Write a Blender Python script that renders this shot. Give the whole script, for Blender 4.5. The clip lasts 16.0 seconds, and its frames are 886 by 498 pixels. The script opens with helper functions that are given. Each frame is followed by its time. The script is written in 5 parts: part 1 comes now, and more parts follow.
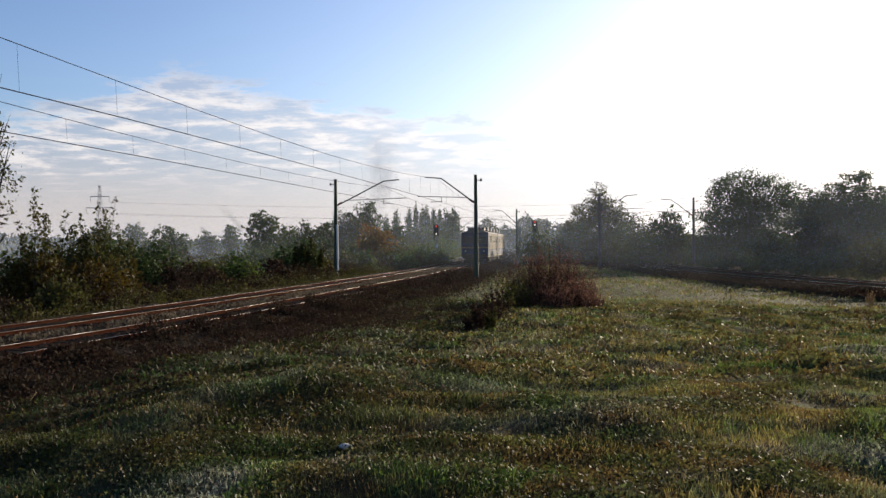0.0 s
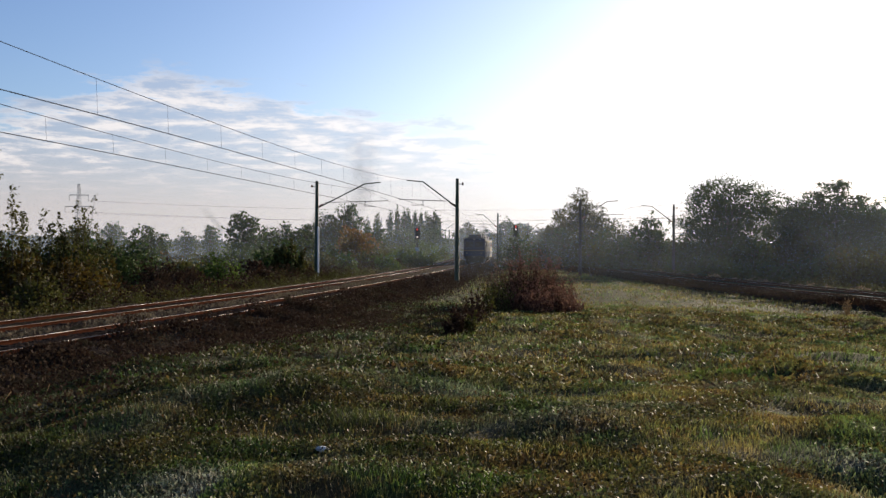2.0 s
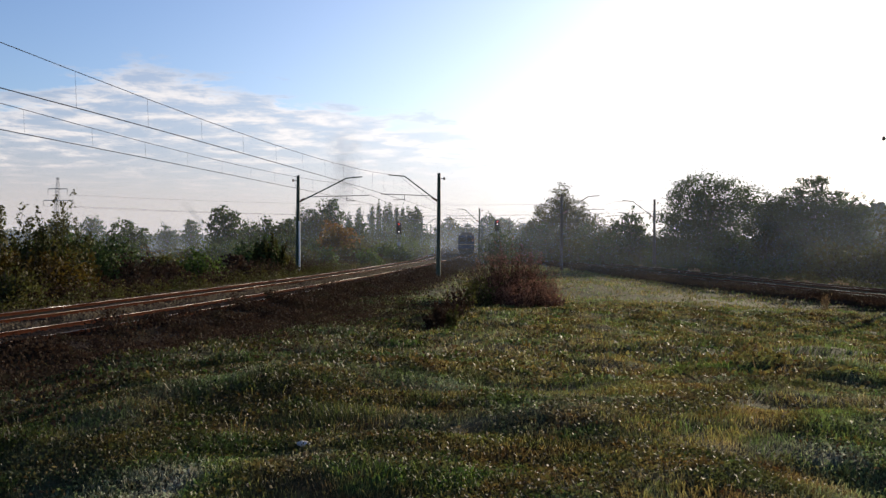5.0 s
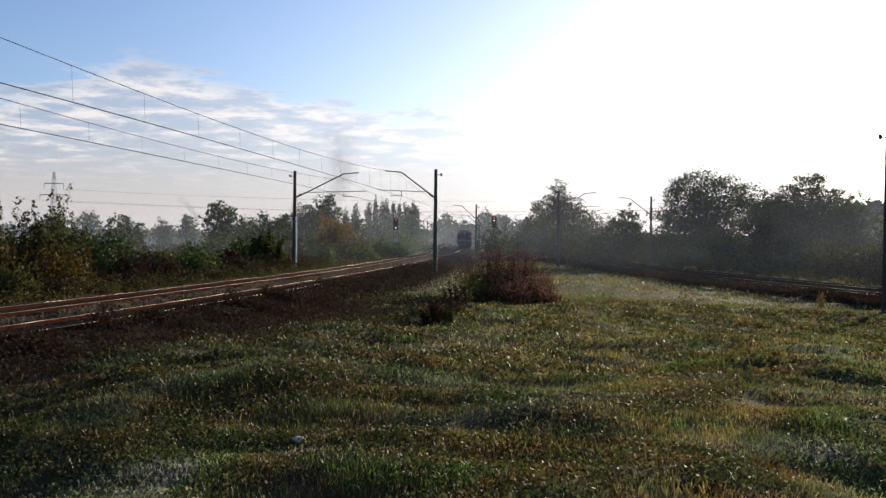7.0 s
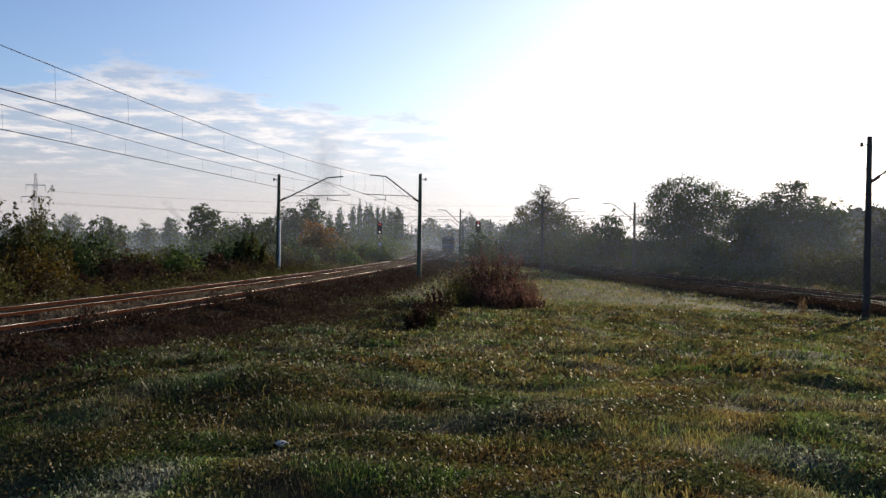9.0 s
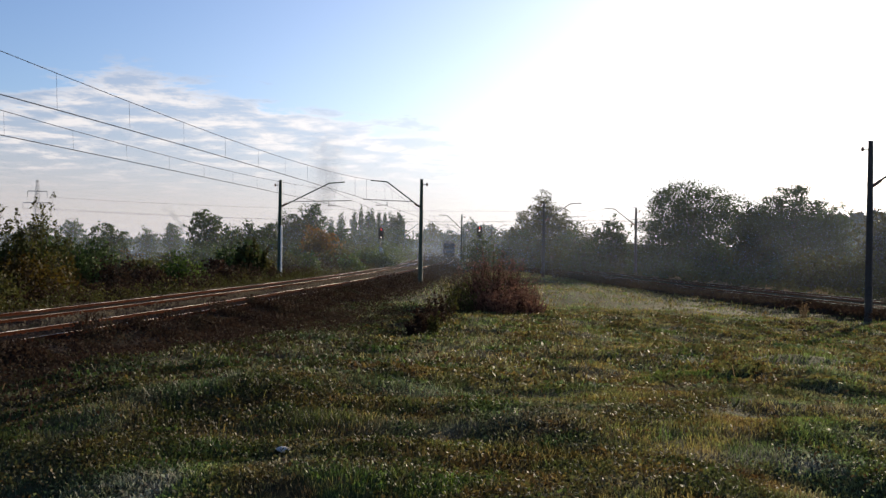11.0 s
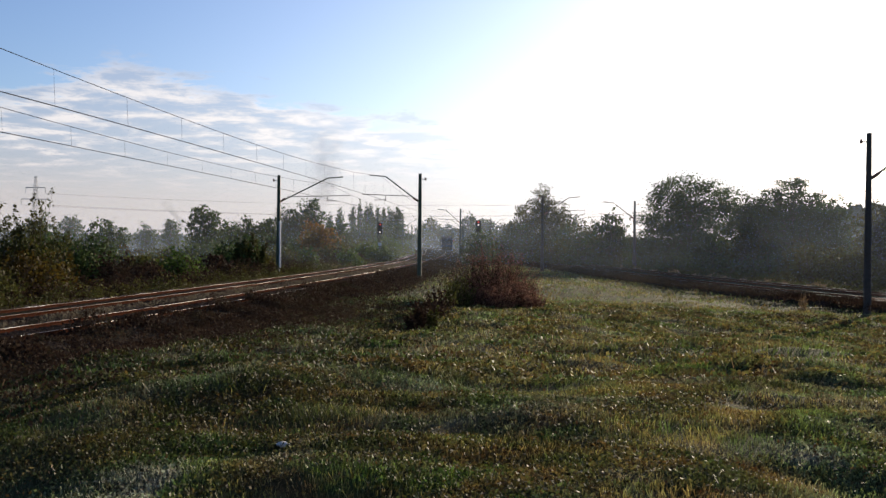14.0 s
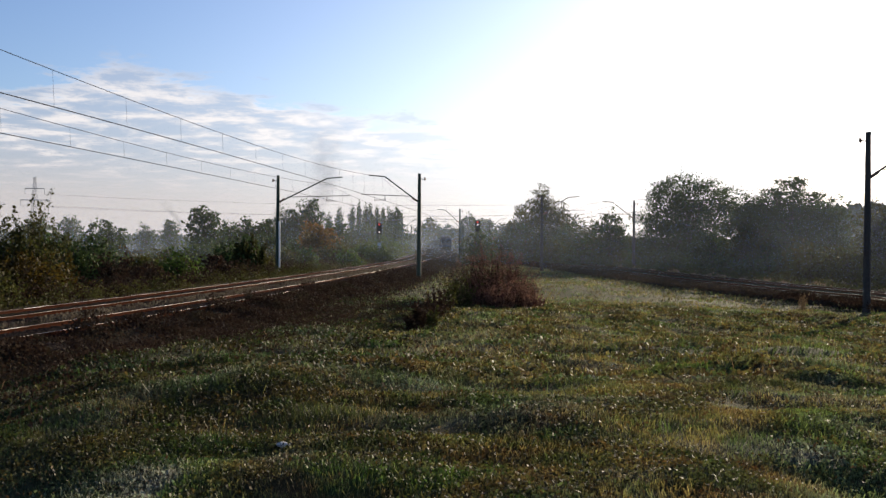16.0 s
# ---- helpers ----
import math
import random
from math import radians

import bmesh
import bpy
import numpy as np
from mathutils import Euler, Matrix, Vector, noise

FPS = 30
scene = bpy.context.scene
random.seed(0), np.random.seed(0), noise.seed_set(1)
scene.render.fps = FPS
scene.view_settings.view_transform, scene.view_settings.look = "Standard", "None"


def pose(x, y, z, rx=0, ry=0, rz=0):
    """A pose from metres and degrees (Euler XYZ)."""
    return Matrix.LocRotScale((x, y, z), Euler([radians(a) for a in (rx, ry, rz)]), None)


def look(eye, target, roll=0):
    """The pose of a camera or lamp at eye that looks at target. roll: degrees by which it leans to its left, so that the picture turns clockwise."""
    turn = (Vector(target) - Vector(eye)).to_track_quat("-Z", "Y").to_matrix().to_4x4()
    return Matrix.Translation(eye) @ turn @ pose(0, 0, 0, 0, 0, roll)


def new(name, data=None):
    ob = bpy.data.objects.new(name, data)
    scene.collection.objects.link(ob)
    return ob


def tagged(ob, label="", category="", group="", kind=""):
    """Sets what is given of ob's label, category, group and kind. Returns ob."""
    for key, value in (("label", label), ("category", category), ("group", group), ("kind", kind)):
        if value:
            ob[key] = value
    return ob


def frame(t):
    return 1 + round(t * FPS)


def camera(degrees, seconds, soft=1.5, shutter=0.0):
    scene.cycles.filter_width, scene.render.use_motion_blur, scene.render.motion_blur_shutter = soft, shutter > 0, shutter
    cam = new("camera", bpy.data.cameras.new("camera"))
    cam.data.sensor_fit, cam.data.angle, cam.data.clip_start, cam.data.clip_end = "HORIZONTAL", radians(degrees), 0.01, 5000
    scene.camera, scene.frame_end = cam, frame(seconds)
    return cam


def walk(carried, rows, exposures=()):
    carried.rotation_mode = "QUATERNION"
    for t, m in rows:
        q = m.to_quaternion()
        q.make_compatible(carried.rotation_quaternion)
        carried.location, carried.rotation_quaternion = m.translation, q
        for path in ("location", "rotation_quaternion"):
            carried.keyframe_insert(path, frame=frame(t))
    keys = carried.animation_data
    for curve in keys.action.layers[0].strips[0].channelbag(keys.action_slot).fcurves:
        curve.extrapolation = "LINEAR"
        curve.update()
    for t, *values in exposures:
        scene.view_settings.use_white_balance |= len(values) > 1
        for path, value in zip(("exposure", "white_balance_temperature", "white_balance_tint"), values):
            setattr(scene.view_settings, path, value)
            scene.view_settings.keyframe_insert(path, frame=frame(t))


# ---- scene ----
# Railway junction on a frosty autumn morning, low sun behind the trees.
EYE = 2.85
cam = camera(49.52, 16.0, soft=1.45)
ROWS = [
    (0.0, -0.010, 89.680, 0.440, 3.398),
    (0.5, -0.006, 89.692, 0.216, 3.505),
    (1.0, -0.004, 89.854, -0.038, 3.217),
    (1.5, 0.004, 90.002, -0.100, 2.664),
    (2.0, 0.000, 89.886, -0.294, 2.268),
    (2.5, 0.001, 89.748, -0.368, 1.768),
    (3.0, 0.001, 89.655, -0.337, 1.649),
    (3.5, 0.003, 89.462, -0.334, 1.715),
    (4.0, -0.001, 89.550, -0.340, 1.493),
    (6.5, 0.006, 89.580, -0.418, 1.035),
    (7.0, 0.005, 89.350, -0.610, 0.976),
    (7.5, 0.004, 89.386, -0.697, 0.537),
    (8.0, 0.001, 89.589, -0.890, 0.530),
    (8.5, -0.001, 89.538, -0.953, 0.119),
    (9.0, -0.003, 89.633, -0.957, 0.020),
    (11.5, 0.003, 89.959, -0.825, 0.108),
    (12.0, 0.000, 89.680, -0.951, -0.129),
    (12.5, 0.000, 89.484, -0.941, -0.129),
    (13.0, -0.001, 89.590, -0.737, -0.026),
    (13.5, 0.002, 89.604, -0.627, 0.084),
    (14.0, 0.002, 89.614, -0.559, 0.039),
    (14.5, 0.002, 89.638, -0.480, 0.157),
    (15.0, 0.006, 89.738, -0.602, 0.188),
    (15.5, 0.002, 89.750, -0.473, 0.242),
    (16.0, -0.000, 89.612, -0.430, 0.003),
]
walk(cam, [(t, pose(x, 0, EYE, rx, ry, rz)) for t, x, rx, ry, rz in ROWS])

# ---- light ----
SUN_AZ, SUN_EL = 30.0, 13.0
SUN_DIR = Vector((math.sin(radians(SUN_AZ)) * math.cos(radians(SUN_EL)), math.cos(radians(SUN_AZ)) * math.cos(radians(SUN_EL)), math.sin(radians(SUN_EL))))
scene.view_settings.exposure = 1.0
sun = new("sun", bpy.data.lights.new("sun", "SUN"))
sun.data.energy, sun.data.angle, sun.data.color = 4.2, radians(1.5), (1.0, 0.84, 0.62)
sun.matrix_world = look(SUN_DIR * 50, (0, 0, 0))

world = bpy.data.worlds.new("morning_sky")
scene.world = world
world.use_nodes = True
wn, wl = world.node_tree.nodes, world.node_tree.links
wn.clear()


def wmath(op, a, b=None, c=None):
    n = wn.new("ShaderNodeMath")
    n.operation = op
    for i, v in enumerate((a, b, c)):
        if v is None:
            continue
        if isinstance(v, (int, float)):
            n.inputs[i].default_value = v
        else:
            wl.new(v, n.inputs[i])
    return n.outputs[0]


def wrange(v, a, b, c=0.0, d=1.0):
    n = wn.new("ShaderNodeMapRange")
    n.interpolation_type = "SMOOTHSTEP"
    wl.new(v, n.inputs[0])
    for i, k in enumerate((a, b, c, d)):
        n.inputs[i + 1].default_value = k
    return n.outputs[0]


def wmix(fac, a, b, blend="MIX"):
    n = wn.new("ShaderNodeMix")
    n.data_type, n.blend_type = "RGBA", blend
    for i, v in ((0, fac), (6, a), (7, b)):
        if isinstance(v, (int, float)):
            n.inputs[i].default_value = v
        elif isinstance(v, tuple):
            n.inputs[i].default_value = v
        else:
            wl.new(v, n.inputs[i])
    return n.outputs[2]


sky = wn.new("ShaderNodeTexSky")
sky.sky_type, sky.sun_disc = "NISHITA", False
sky.sun_elevation, sky.sun_rotation = radians(SUN_EL), radians(SUN_AZ)
sky.air_density, sky.dust_density, sky.ozone_density = 1.0, 0.6, 2.0
tc = wn.new("ShaderNodeTexCoord")
sep = wn.new("ShaderNodeSeparateXYZ")
wl.new(tc.outputs["Generated"], sep.inputs[0])
dx, dy, dz = sep.outputs
azim = wmath("ARCTAN2", dx, dy)
# high cloud sheet, seen in perspective
zz = wmath("ADD", wmath("MAXIMUM", dz, 0.0), 0.075)
cmb = wn.new("ShaderNodeCombineXYZ")
wl.new(wmath("DIVIDE", dx, zz), cmb.inputs[0])
wl.new(wmath("DIVIDE", dy, zz), cmb.inputs[1])
puffs = wn.new("ShaderNodeTexNoise")
puffs.inputs["Scale"].default_value, puffs.inputs["Detail"].default_value, puffs.inputs["Roughness"].default_value = 3.6, 9.0, 0.66
puffs.inputs["Distortion"].default_value = 0.2
wl.new(cmb.outputs[0], puffs.inputs["Vector"])
broad = wn.new("ShaderNodeTexNoise")
broad.inputs["Scale"].default_value, broad.inputs["Detail"].default_value = 0.45, 3.0
wl.new(cmb.outputs[0], broad.inputs["Vector"])
# the bank of clouds ends at a ragged upper edge that sinks towards both ends
lean = wmath("ADD", azim, 0.33)
edge = wmath("ADD", dz, wmath("MAXIMUM", wmath("MULTIPLY", lean, 0.155), wmath("MULTIPLY", lean, -0.26)))
edge = wmath("ADD", edge, wmath("MULTIPLY", wmath("SUBTRACT", puffs.outputs["Fac"], 0.5), 0.11))
edge = wmath("ADD", edge, wmath("MULTIPLY", wmath("SUBTRACT", broad.outputs["Fac"], 0.5), 0.09))
bank = wrange(edge, 0.172, 0.152)
body = wrange(wmath("ADD", puffs.outputs["Fac"], wmath("MULTIPLY", wrange(edge, 0.09, 0.165), 0.10)), 0.42, 0.72)
cover = wmath("MULTIPLY", bank, wmath("ADD", wmath("MULTIPLY", body, 0.42), 0.55))
# thin glow round the sun in the damp air
dot = wn.new("ShaderNodeVectorMath")
dot.operation = "DOT_PRODUCT"
wl.new(tc.outputs["Generated"], dot.inputs[0])
dot.inputs[1].default_value = SUN_DIR
near_sun = wmath("MAXIMUM", dot.outputs["Value"], 0.0)
glow = wmath("ADD", wmath("MULTIPLY", wmath("POWER", near_sun, 60.0), 10.0), wmath("MULTIPLY", wmath("MULTIPLY", wmath("POWER", near_sun, 7.0), 9.6), wrange(dz, 0.04, 0.30, 1.0, 0.5)))
SKY_GAIN = 0.0535
lit = wmix(1.0, sky.outputs[0], (1.0, 1.08, 1.4, 1.0), "MULTIPLY")
cmbg = wn.new("ShaderNodeCombineXYZ")
for i, k in enumerate((1.0, 0.99, 0.97)):
    wl.new(wmath("MULTIPLY", glow, k), cmbg.inputs[i])
lit = wmix(wmath("MULTIPLY", wrange(dz, 0.15, 0.0), 0.75), lit, (5.7, 5.2, 5.3, 1.0))
hazy = wmix(1.0, lit, cmbg.outputs[0], "ADD")
# grey-lilac undersides, white puffs, rosy haze low down
puffy = wmix(body, (3.9, 4.25, 5.2, 1.0), (8.3, 7.9, 7.9, 1.0))
veil = wmix(wrange(dz, 0.02, 0.10), (5.3, 4.8, 4.85, 1.0), puffy)
clouded = wmix(cover, hazy, wmix(1.0, veil, cmbg.outputs[0], "ADD"))
backg = wn.new("ShaderNodeBackground")
backg.inputs["Strength"].default_value = SKY_GAIN
wl.new(clouded, backg.inputs["Color"])
wout = wn.new("ShaderNodeOutputWorld")
wl.new(backg.outputs[0], wout.inputs[0])


# ---- materials ----
def material(name, stops, scale=4.0, detail=6.0, rough=0.8, metal=0.0, bump=0.0, fine=0.0, spec=0.3, island=0.0, trans=0.0, wide=0.0, tones=None, patches=None):
    """Colour from noise through the stops; fine: a second, small scale; wide: patches metres across between stops and tones;
    island: brightness differences from piece to piece; trans: light that comes through leaves."""
    m = bpy.data.materials.new(name)
    m.use_nodes = True
    n, l = m.node_tree.nodes, m.node_tree.links
    n.clear()
    out = n.new("ShaderNodeOutputMaterial")
    co = n.new("ShaderNodeTexCoord")
    geo = n.new("ShaderNodeNewGeometry")
    src = geo.outputs["Position"] if wide else co.outputs["Object"]

    def tex(sc, det=6.0, ro=0.6):
        t = n.new("ShaderNodeTexNoise")
        t.inputs["Scale"].default_value, t.inputs["Detail"].default_value, t.inputs["Roughness"].default_value = sc, det, ro
        l.new(src, t.inputs["Vector"])
        return t.outputs["Fac"]

    def ramp(fac, cols, lo=0.3, hi=0.7):
        r = n.new("ShaderNodeValToRGB")
        e = r.color_ramp.elements
        while len(e) < len(cols):
            e.new(0.5)
        for i, c in enumerate(cols):
            e[i].position = lo + (hi - lo) * i / max(1, len(cols) - 1)
            e[i].color = (*c, 1)
        l.new(fac, r.inputs[0])
        return r.outputs[0]

    def mix(fac, a, b, blend="MIX"):
        x = n.new("ShaderNodeMix")
        x.data_type, x.blend_type = "RGBA", blend
        for i, v in ((0, fac), (6, a), (7, b)):
            if isinstance(v, (int, float, tuple)):
                x.inputs[i].default_value = v
            else:
                l.new(v, x.inputs[i])
        return x.outputs[2]

    def rng(v, a, b, c, d):
        r = n.new("ShaderNodeMapRange")
        l.new(v, r.inputs[0])
        for i, k in enumerate((a, b, c, d)):
            r.inputs[i + 1].default_value = k
        return r.outputs[0]

    col = ramp(tex(scale, detail), stops)
    if patches:
        plants = ramp(tex(0.42, 6.0, 0.65), patches, 0.30, 0.70)
        col = mix(rng(tex(1.9, 5.0), 0.40, 0.60, 0.15, 0.95), col, plants)
        frost = rng(tex(0.55, 6.0, 0.65), 0.50, 0.66, 0.0, 0.32)
        col = mix(frost, col, patches[-1] + (1,))
    elif wide:
        col = mix(rng(tex(wide, 4.0), 0.42, 0.58, 0, 1), col, ramp(tex(scale * 1.7, detail), tones or stops))
    if fine:
        g = n.new("ShaderNodeCombineColor")
        v = rng(tex(fine, 3.0), 0.25, 0.75, 0.62, 1.3)
        for i in range(3):
            l.new(v, g.inputs[i])
        col = mix(1.0, col, g.outputs[0], "MULTIPLY")
    if island:
        g = n.new("ShaderNodeCombineColor")
        v = rng(geo.outputs["Random Per Island"], 0, 1, 1 - island, 1 + island)
        w = rng(geo.outputs["Random Per Island"], 0, 1, 1 - island * 0.75, 1 + island * 0.95)
        l.new(w, g.inputs[0])
        l.new(v, g.inputs[1])
        l.new(v, g.inputs[2])
        col = mix(1.0, col, g.outputs[0], "MULTIPLY")
    p = n.new("ShaderNodeBsdfPrincipled")
    l.new(col, p.inputs["Base Color"])
    p.inputs["Roughness"].default_value, p.inputs["Metallic"].default_value = rough, metal
    p.inputs["Specular IOR Level"].default_value = spec
    if bump:
        b = n.new("ShaderNodeBump")
        b.inputs["Strength"].default_value, b.inputs["Distance"].default_value = bump, 0.05
        l.new(tex(fine or scale * 3, 8.0), b.inputs["Height"])
        l.new(b.outputs[0], p.inputs["Normal"])
    shader = p.outputs[0]
    if trans:
        tr = n.new("ShaderNodeBsdfTranslucent")
        l.new(col, tr.inputs["Color"])
        ms = n.new("ShaderNodeMixShader")
        ms.inputs[0].default_value = trans
        l.new(shader, ms.inputs[1])
        l.new(tr.outputs[0], ms.inputs[2])
        shader = ms.outputs[0]
    l.new(shader, out.inputs[0])
    return m


def glowing(name, colour, strength):
    m = bpy.data.materials.new(name)
    m.use_nodes = True
    p = m.node_tree.nodes["Principled BSDF"]
    p.inputs["Base Color"].default_value = (*colour, 1)
    p.inputs["Emission Color"].default_value = (*colour, 1)
    p.inputs["Emission Strength"].default_value = strength
    return m


def mist_haze_material(density, top, foot=0.0):
    """Pale sheet for mist, distance haze and glare: mostly clear, thickest near the ground."""
    m = bpy.data.materials.new("mist")
    m.use_nodes = True
    n, l = m.node_tree.nodes, m.node_tree.links
    n.clear()
    out = n.new("ShaderNodeOutputMaterial")
    co = n.new("ShaderNodeTexCoord")
    cloud = n.new("ShaderNodeTexNoise")
    cloud.inputs["Scale"].default_value, cloud.inputs["Detail"].default_value = 0.035, 3.0
    l.new(co.outputs["Object"], cloud.inputs["Vector"])
    xyz = n.new("ShaderNodeSeparateXYZ")
    l.new(co.outputs["Object"], xyz.inputs[0])
    fall = n.new("ShaderNodeMapRange")
    fall.interpolation_type = "SMOOTHSTEP"
    l.new(xyz.outputs[2], fall.inputs[0])
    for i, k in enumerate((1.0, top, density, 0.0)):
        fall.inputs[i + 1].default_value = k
    drift = n.new("ShaderNodeMapRange")
    l.new(cloud.outputs["Fac"], drift.inputs[0])
    for i, k in enumerate((0.3, 0.7, 0.55, 1.3)):
        drift.inputs[i + 1].default_value = k
    mul = n.new("ShaderNodeMath")
    mul.operation = "MULTIPLY"
    l.new(fall.outputs[0], mul.inputs[0])
    l.new(drift.outputs[0], mul.inputs[1])
    gen = n.new("ShaderNodeSeparateXYZ")
    l.new(co.outputs["Generated"], gen.inputs[0])
    ends = n.new("ShaderNodeMath")
    ends.operation = "PINGPONG"
    ends.inputs[1].default_value = 0.5
    l.new(gen.outputs[0], ends.inputs[0])
    fade = n.new("ShaderNodeMapRange")
    fade.interpolation_type = "SMOOTHSTEP"
    l.new(ends.outputs[0], fade.inputs[0])
    fade.inputs[2].default_value = 0.22
    mul2 = n.new("ShaderNodeMath")
    mul2.operation = "MULTIPLY"
    l.new(mul.outputs[0], mul2.inputs[0])
    l.new(fade.outputs[0], mul2.inputs[1])
    mul = mul2
    if foot:
        lift = n.new("ShaderNodeMapRange")
        lift.interpolation_type = "SMOOTHSTEP"
        l.new(xyz.outputs[2], lift.inputs[0])
        lift.inputs[1].default_value, lift.inputs[2].default_value = foot, foot + 2.2
        mul3 = n.new("ShaderNodeMath")
        mul3.operation = "MULTIPLY"
        l.new(mul.outputs[0], mul3.inputs[0])
        l.new(lift.outputs[0], mul3.inputs[1])
        mul = mul3
    clear = n.new("ShaderNodeBsdfTransparent")
    back, front = n.new("ShaderNodeBsdfTranslucent"), n.new("ShaderNodeBsdfDiffuse")
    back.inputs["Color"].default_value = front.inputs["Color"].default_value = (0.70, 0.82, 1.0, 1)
    ms = n.new("ShaderNodeMixShader")
    half = n.new("ShaderNodeMixShader")
    half.inputs[0].default_value = 0.5
    l.new(back.outputs[0], half.inputs[1])
    l.new(front.outputs[0], half.inputs[2])
    l.new(mul.outputs[0], ms.inputs[0])
    l.new(clear.outputs[0], ms.inputs[1])
    l.new(half.outputs[0], ms.inputs[2])
    l.new(ms.outputs[0], out.inputs[0])
    return m


def smoke_material():
    """Thin grey smoke that thins out to both sides of its column."""
    m = bpy.data.materials.new("smoke")
    m.use_nodes = True
    n, l = m.node_tree.nodes, m.node_tree.links
    n.clear()
    out, co = n.new("ShaderNodeOutputMaterial"), n.new("ShaderNodeTexCoord")
    grad = n.new("ShaderNodeUVMap")
    xyz = n.new("ShaderNodeSeparateXYZ")
    l.new(grad.outputs[0], xyz.inputs[0])
    tex = n.new("ShaderNodeTexNoise")
    tex.inputs["Scale"].default_value, tex.inputs["Detail"].default_value = 0.09, 5.0
    l.new(co.outputs["Object"], tex.inputs["Vector"])

    def op(kind, a, b):
        k = n.new("ShaderNodeMath")
        k.operation = kind
        for i, v in enumerate((a, b)):
            if isinstance(v, (int, float)):
                k.inputs[i].default_value = v
            else:
                l.new(v, k.inputs[i])
        return k.outputs[0]
    side = op("MULTIPLY", op("MAXIMUM", op("MULTIPLY", xyz.outputs[0], op("SUBTRACT", 1.0, xyz.outputs[0])), 0.0001), 4.0)
    rise = op("MULTIPLY", op("MAXIMUM", op("MULTIPLY", xyz.outputs[1], op("SUBTRACT", 1.0, xyz.outputs[1])), 0.0001), 4.0)
    body_ = op("MAXIMUM", op("MULTIPLY", op("SUBTRACT", tex.outputs["Fac"], 0.3), 1.6), 0.0)
    dens = op("MULTIPLY", op("MULTIPLY", op("POWER", side, 1.6), op("POWER", rise, 0.8)), op("MULTIPLY", body_, 0.55))
    clear, soot, ms = n.new("ShaderNodeBsdfTransparent"), n.new("ShaderNodeBsdfDiffuse"), n.new("ShaderNodeMixShader")
    soot.inputs["Color"].default_value = (0.32, 0.34, 0.38, 1)
    l.new(dens, ms.inputs[0])
    l.new(clear.outputs[0], ms.inputs[1])
    l.new(soot.outputs[0], ms.inputs[2])
    l.new(ms.outputs[0], out.inputs[0])
    return m


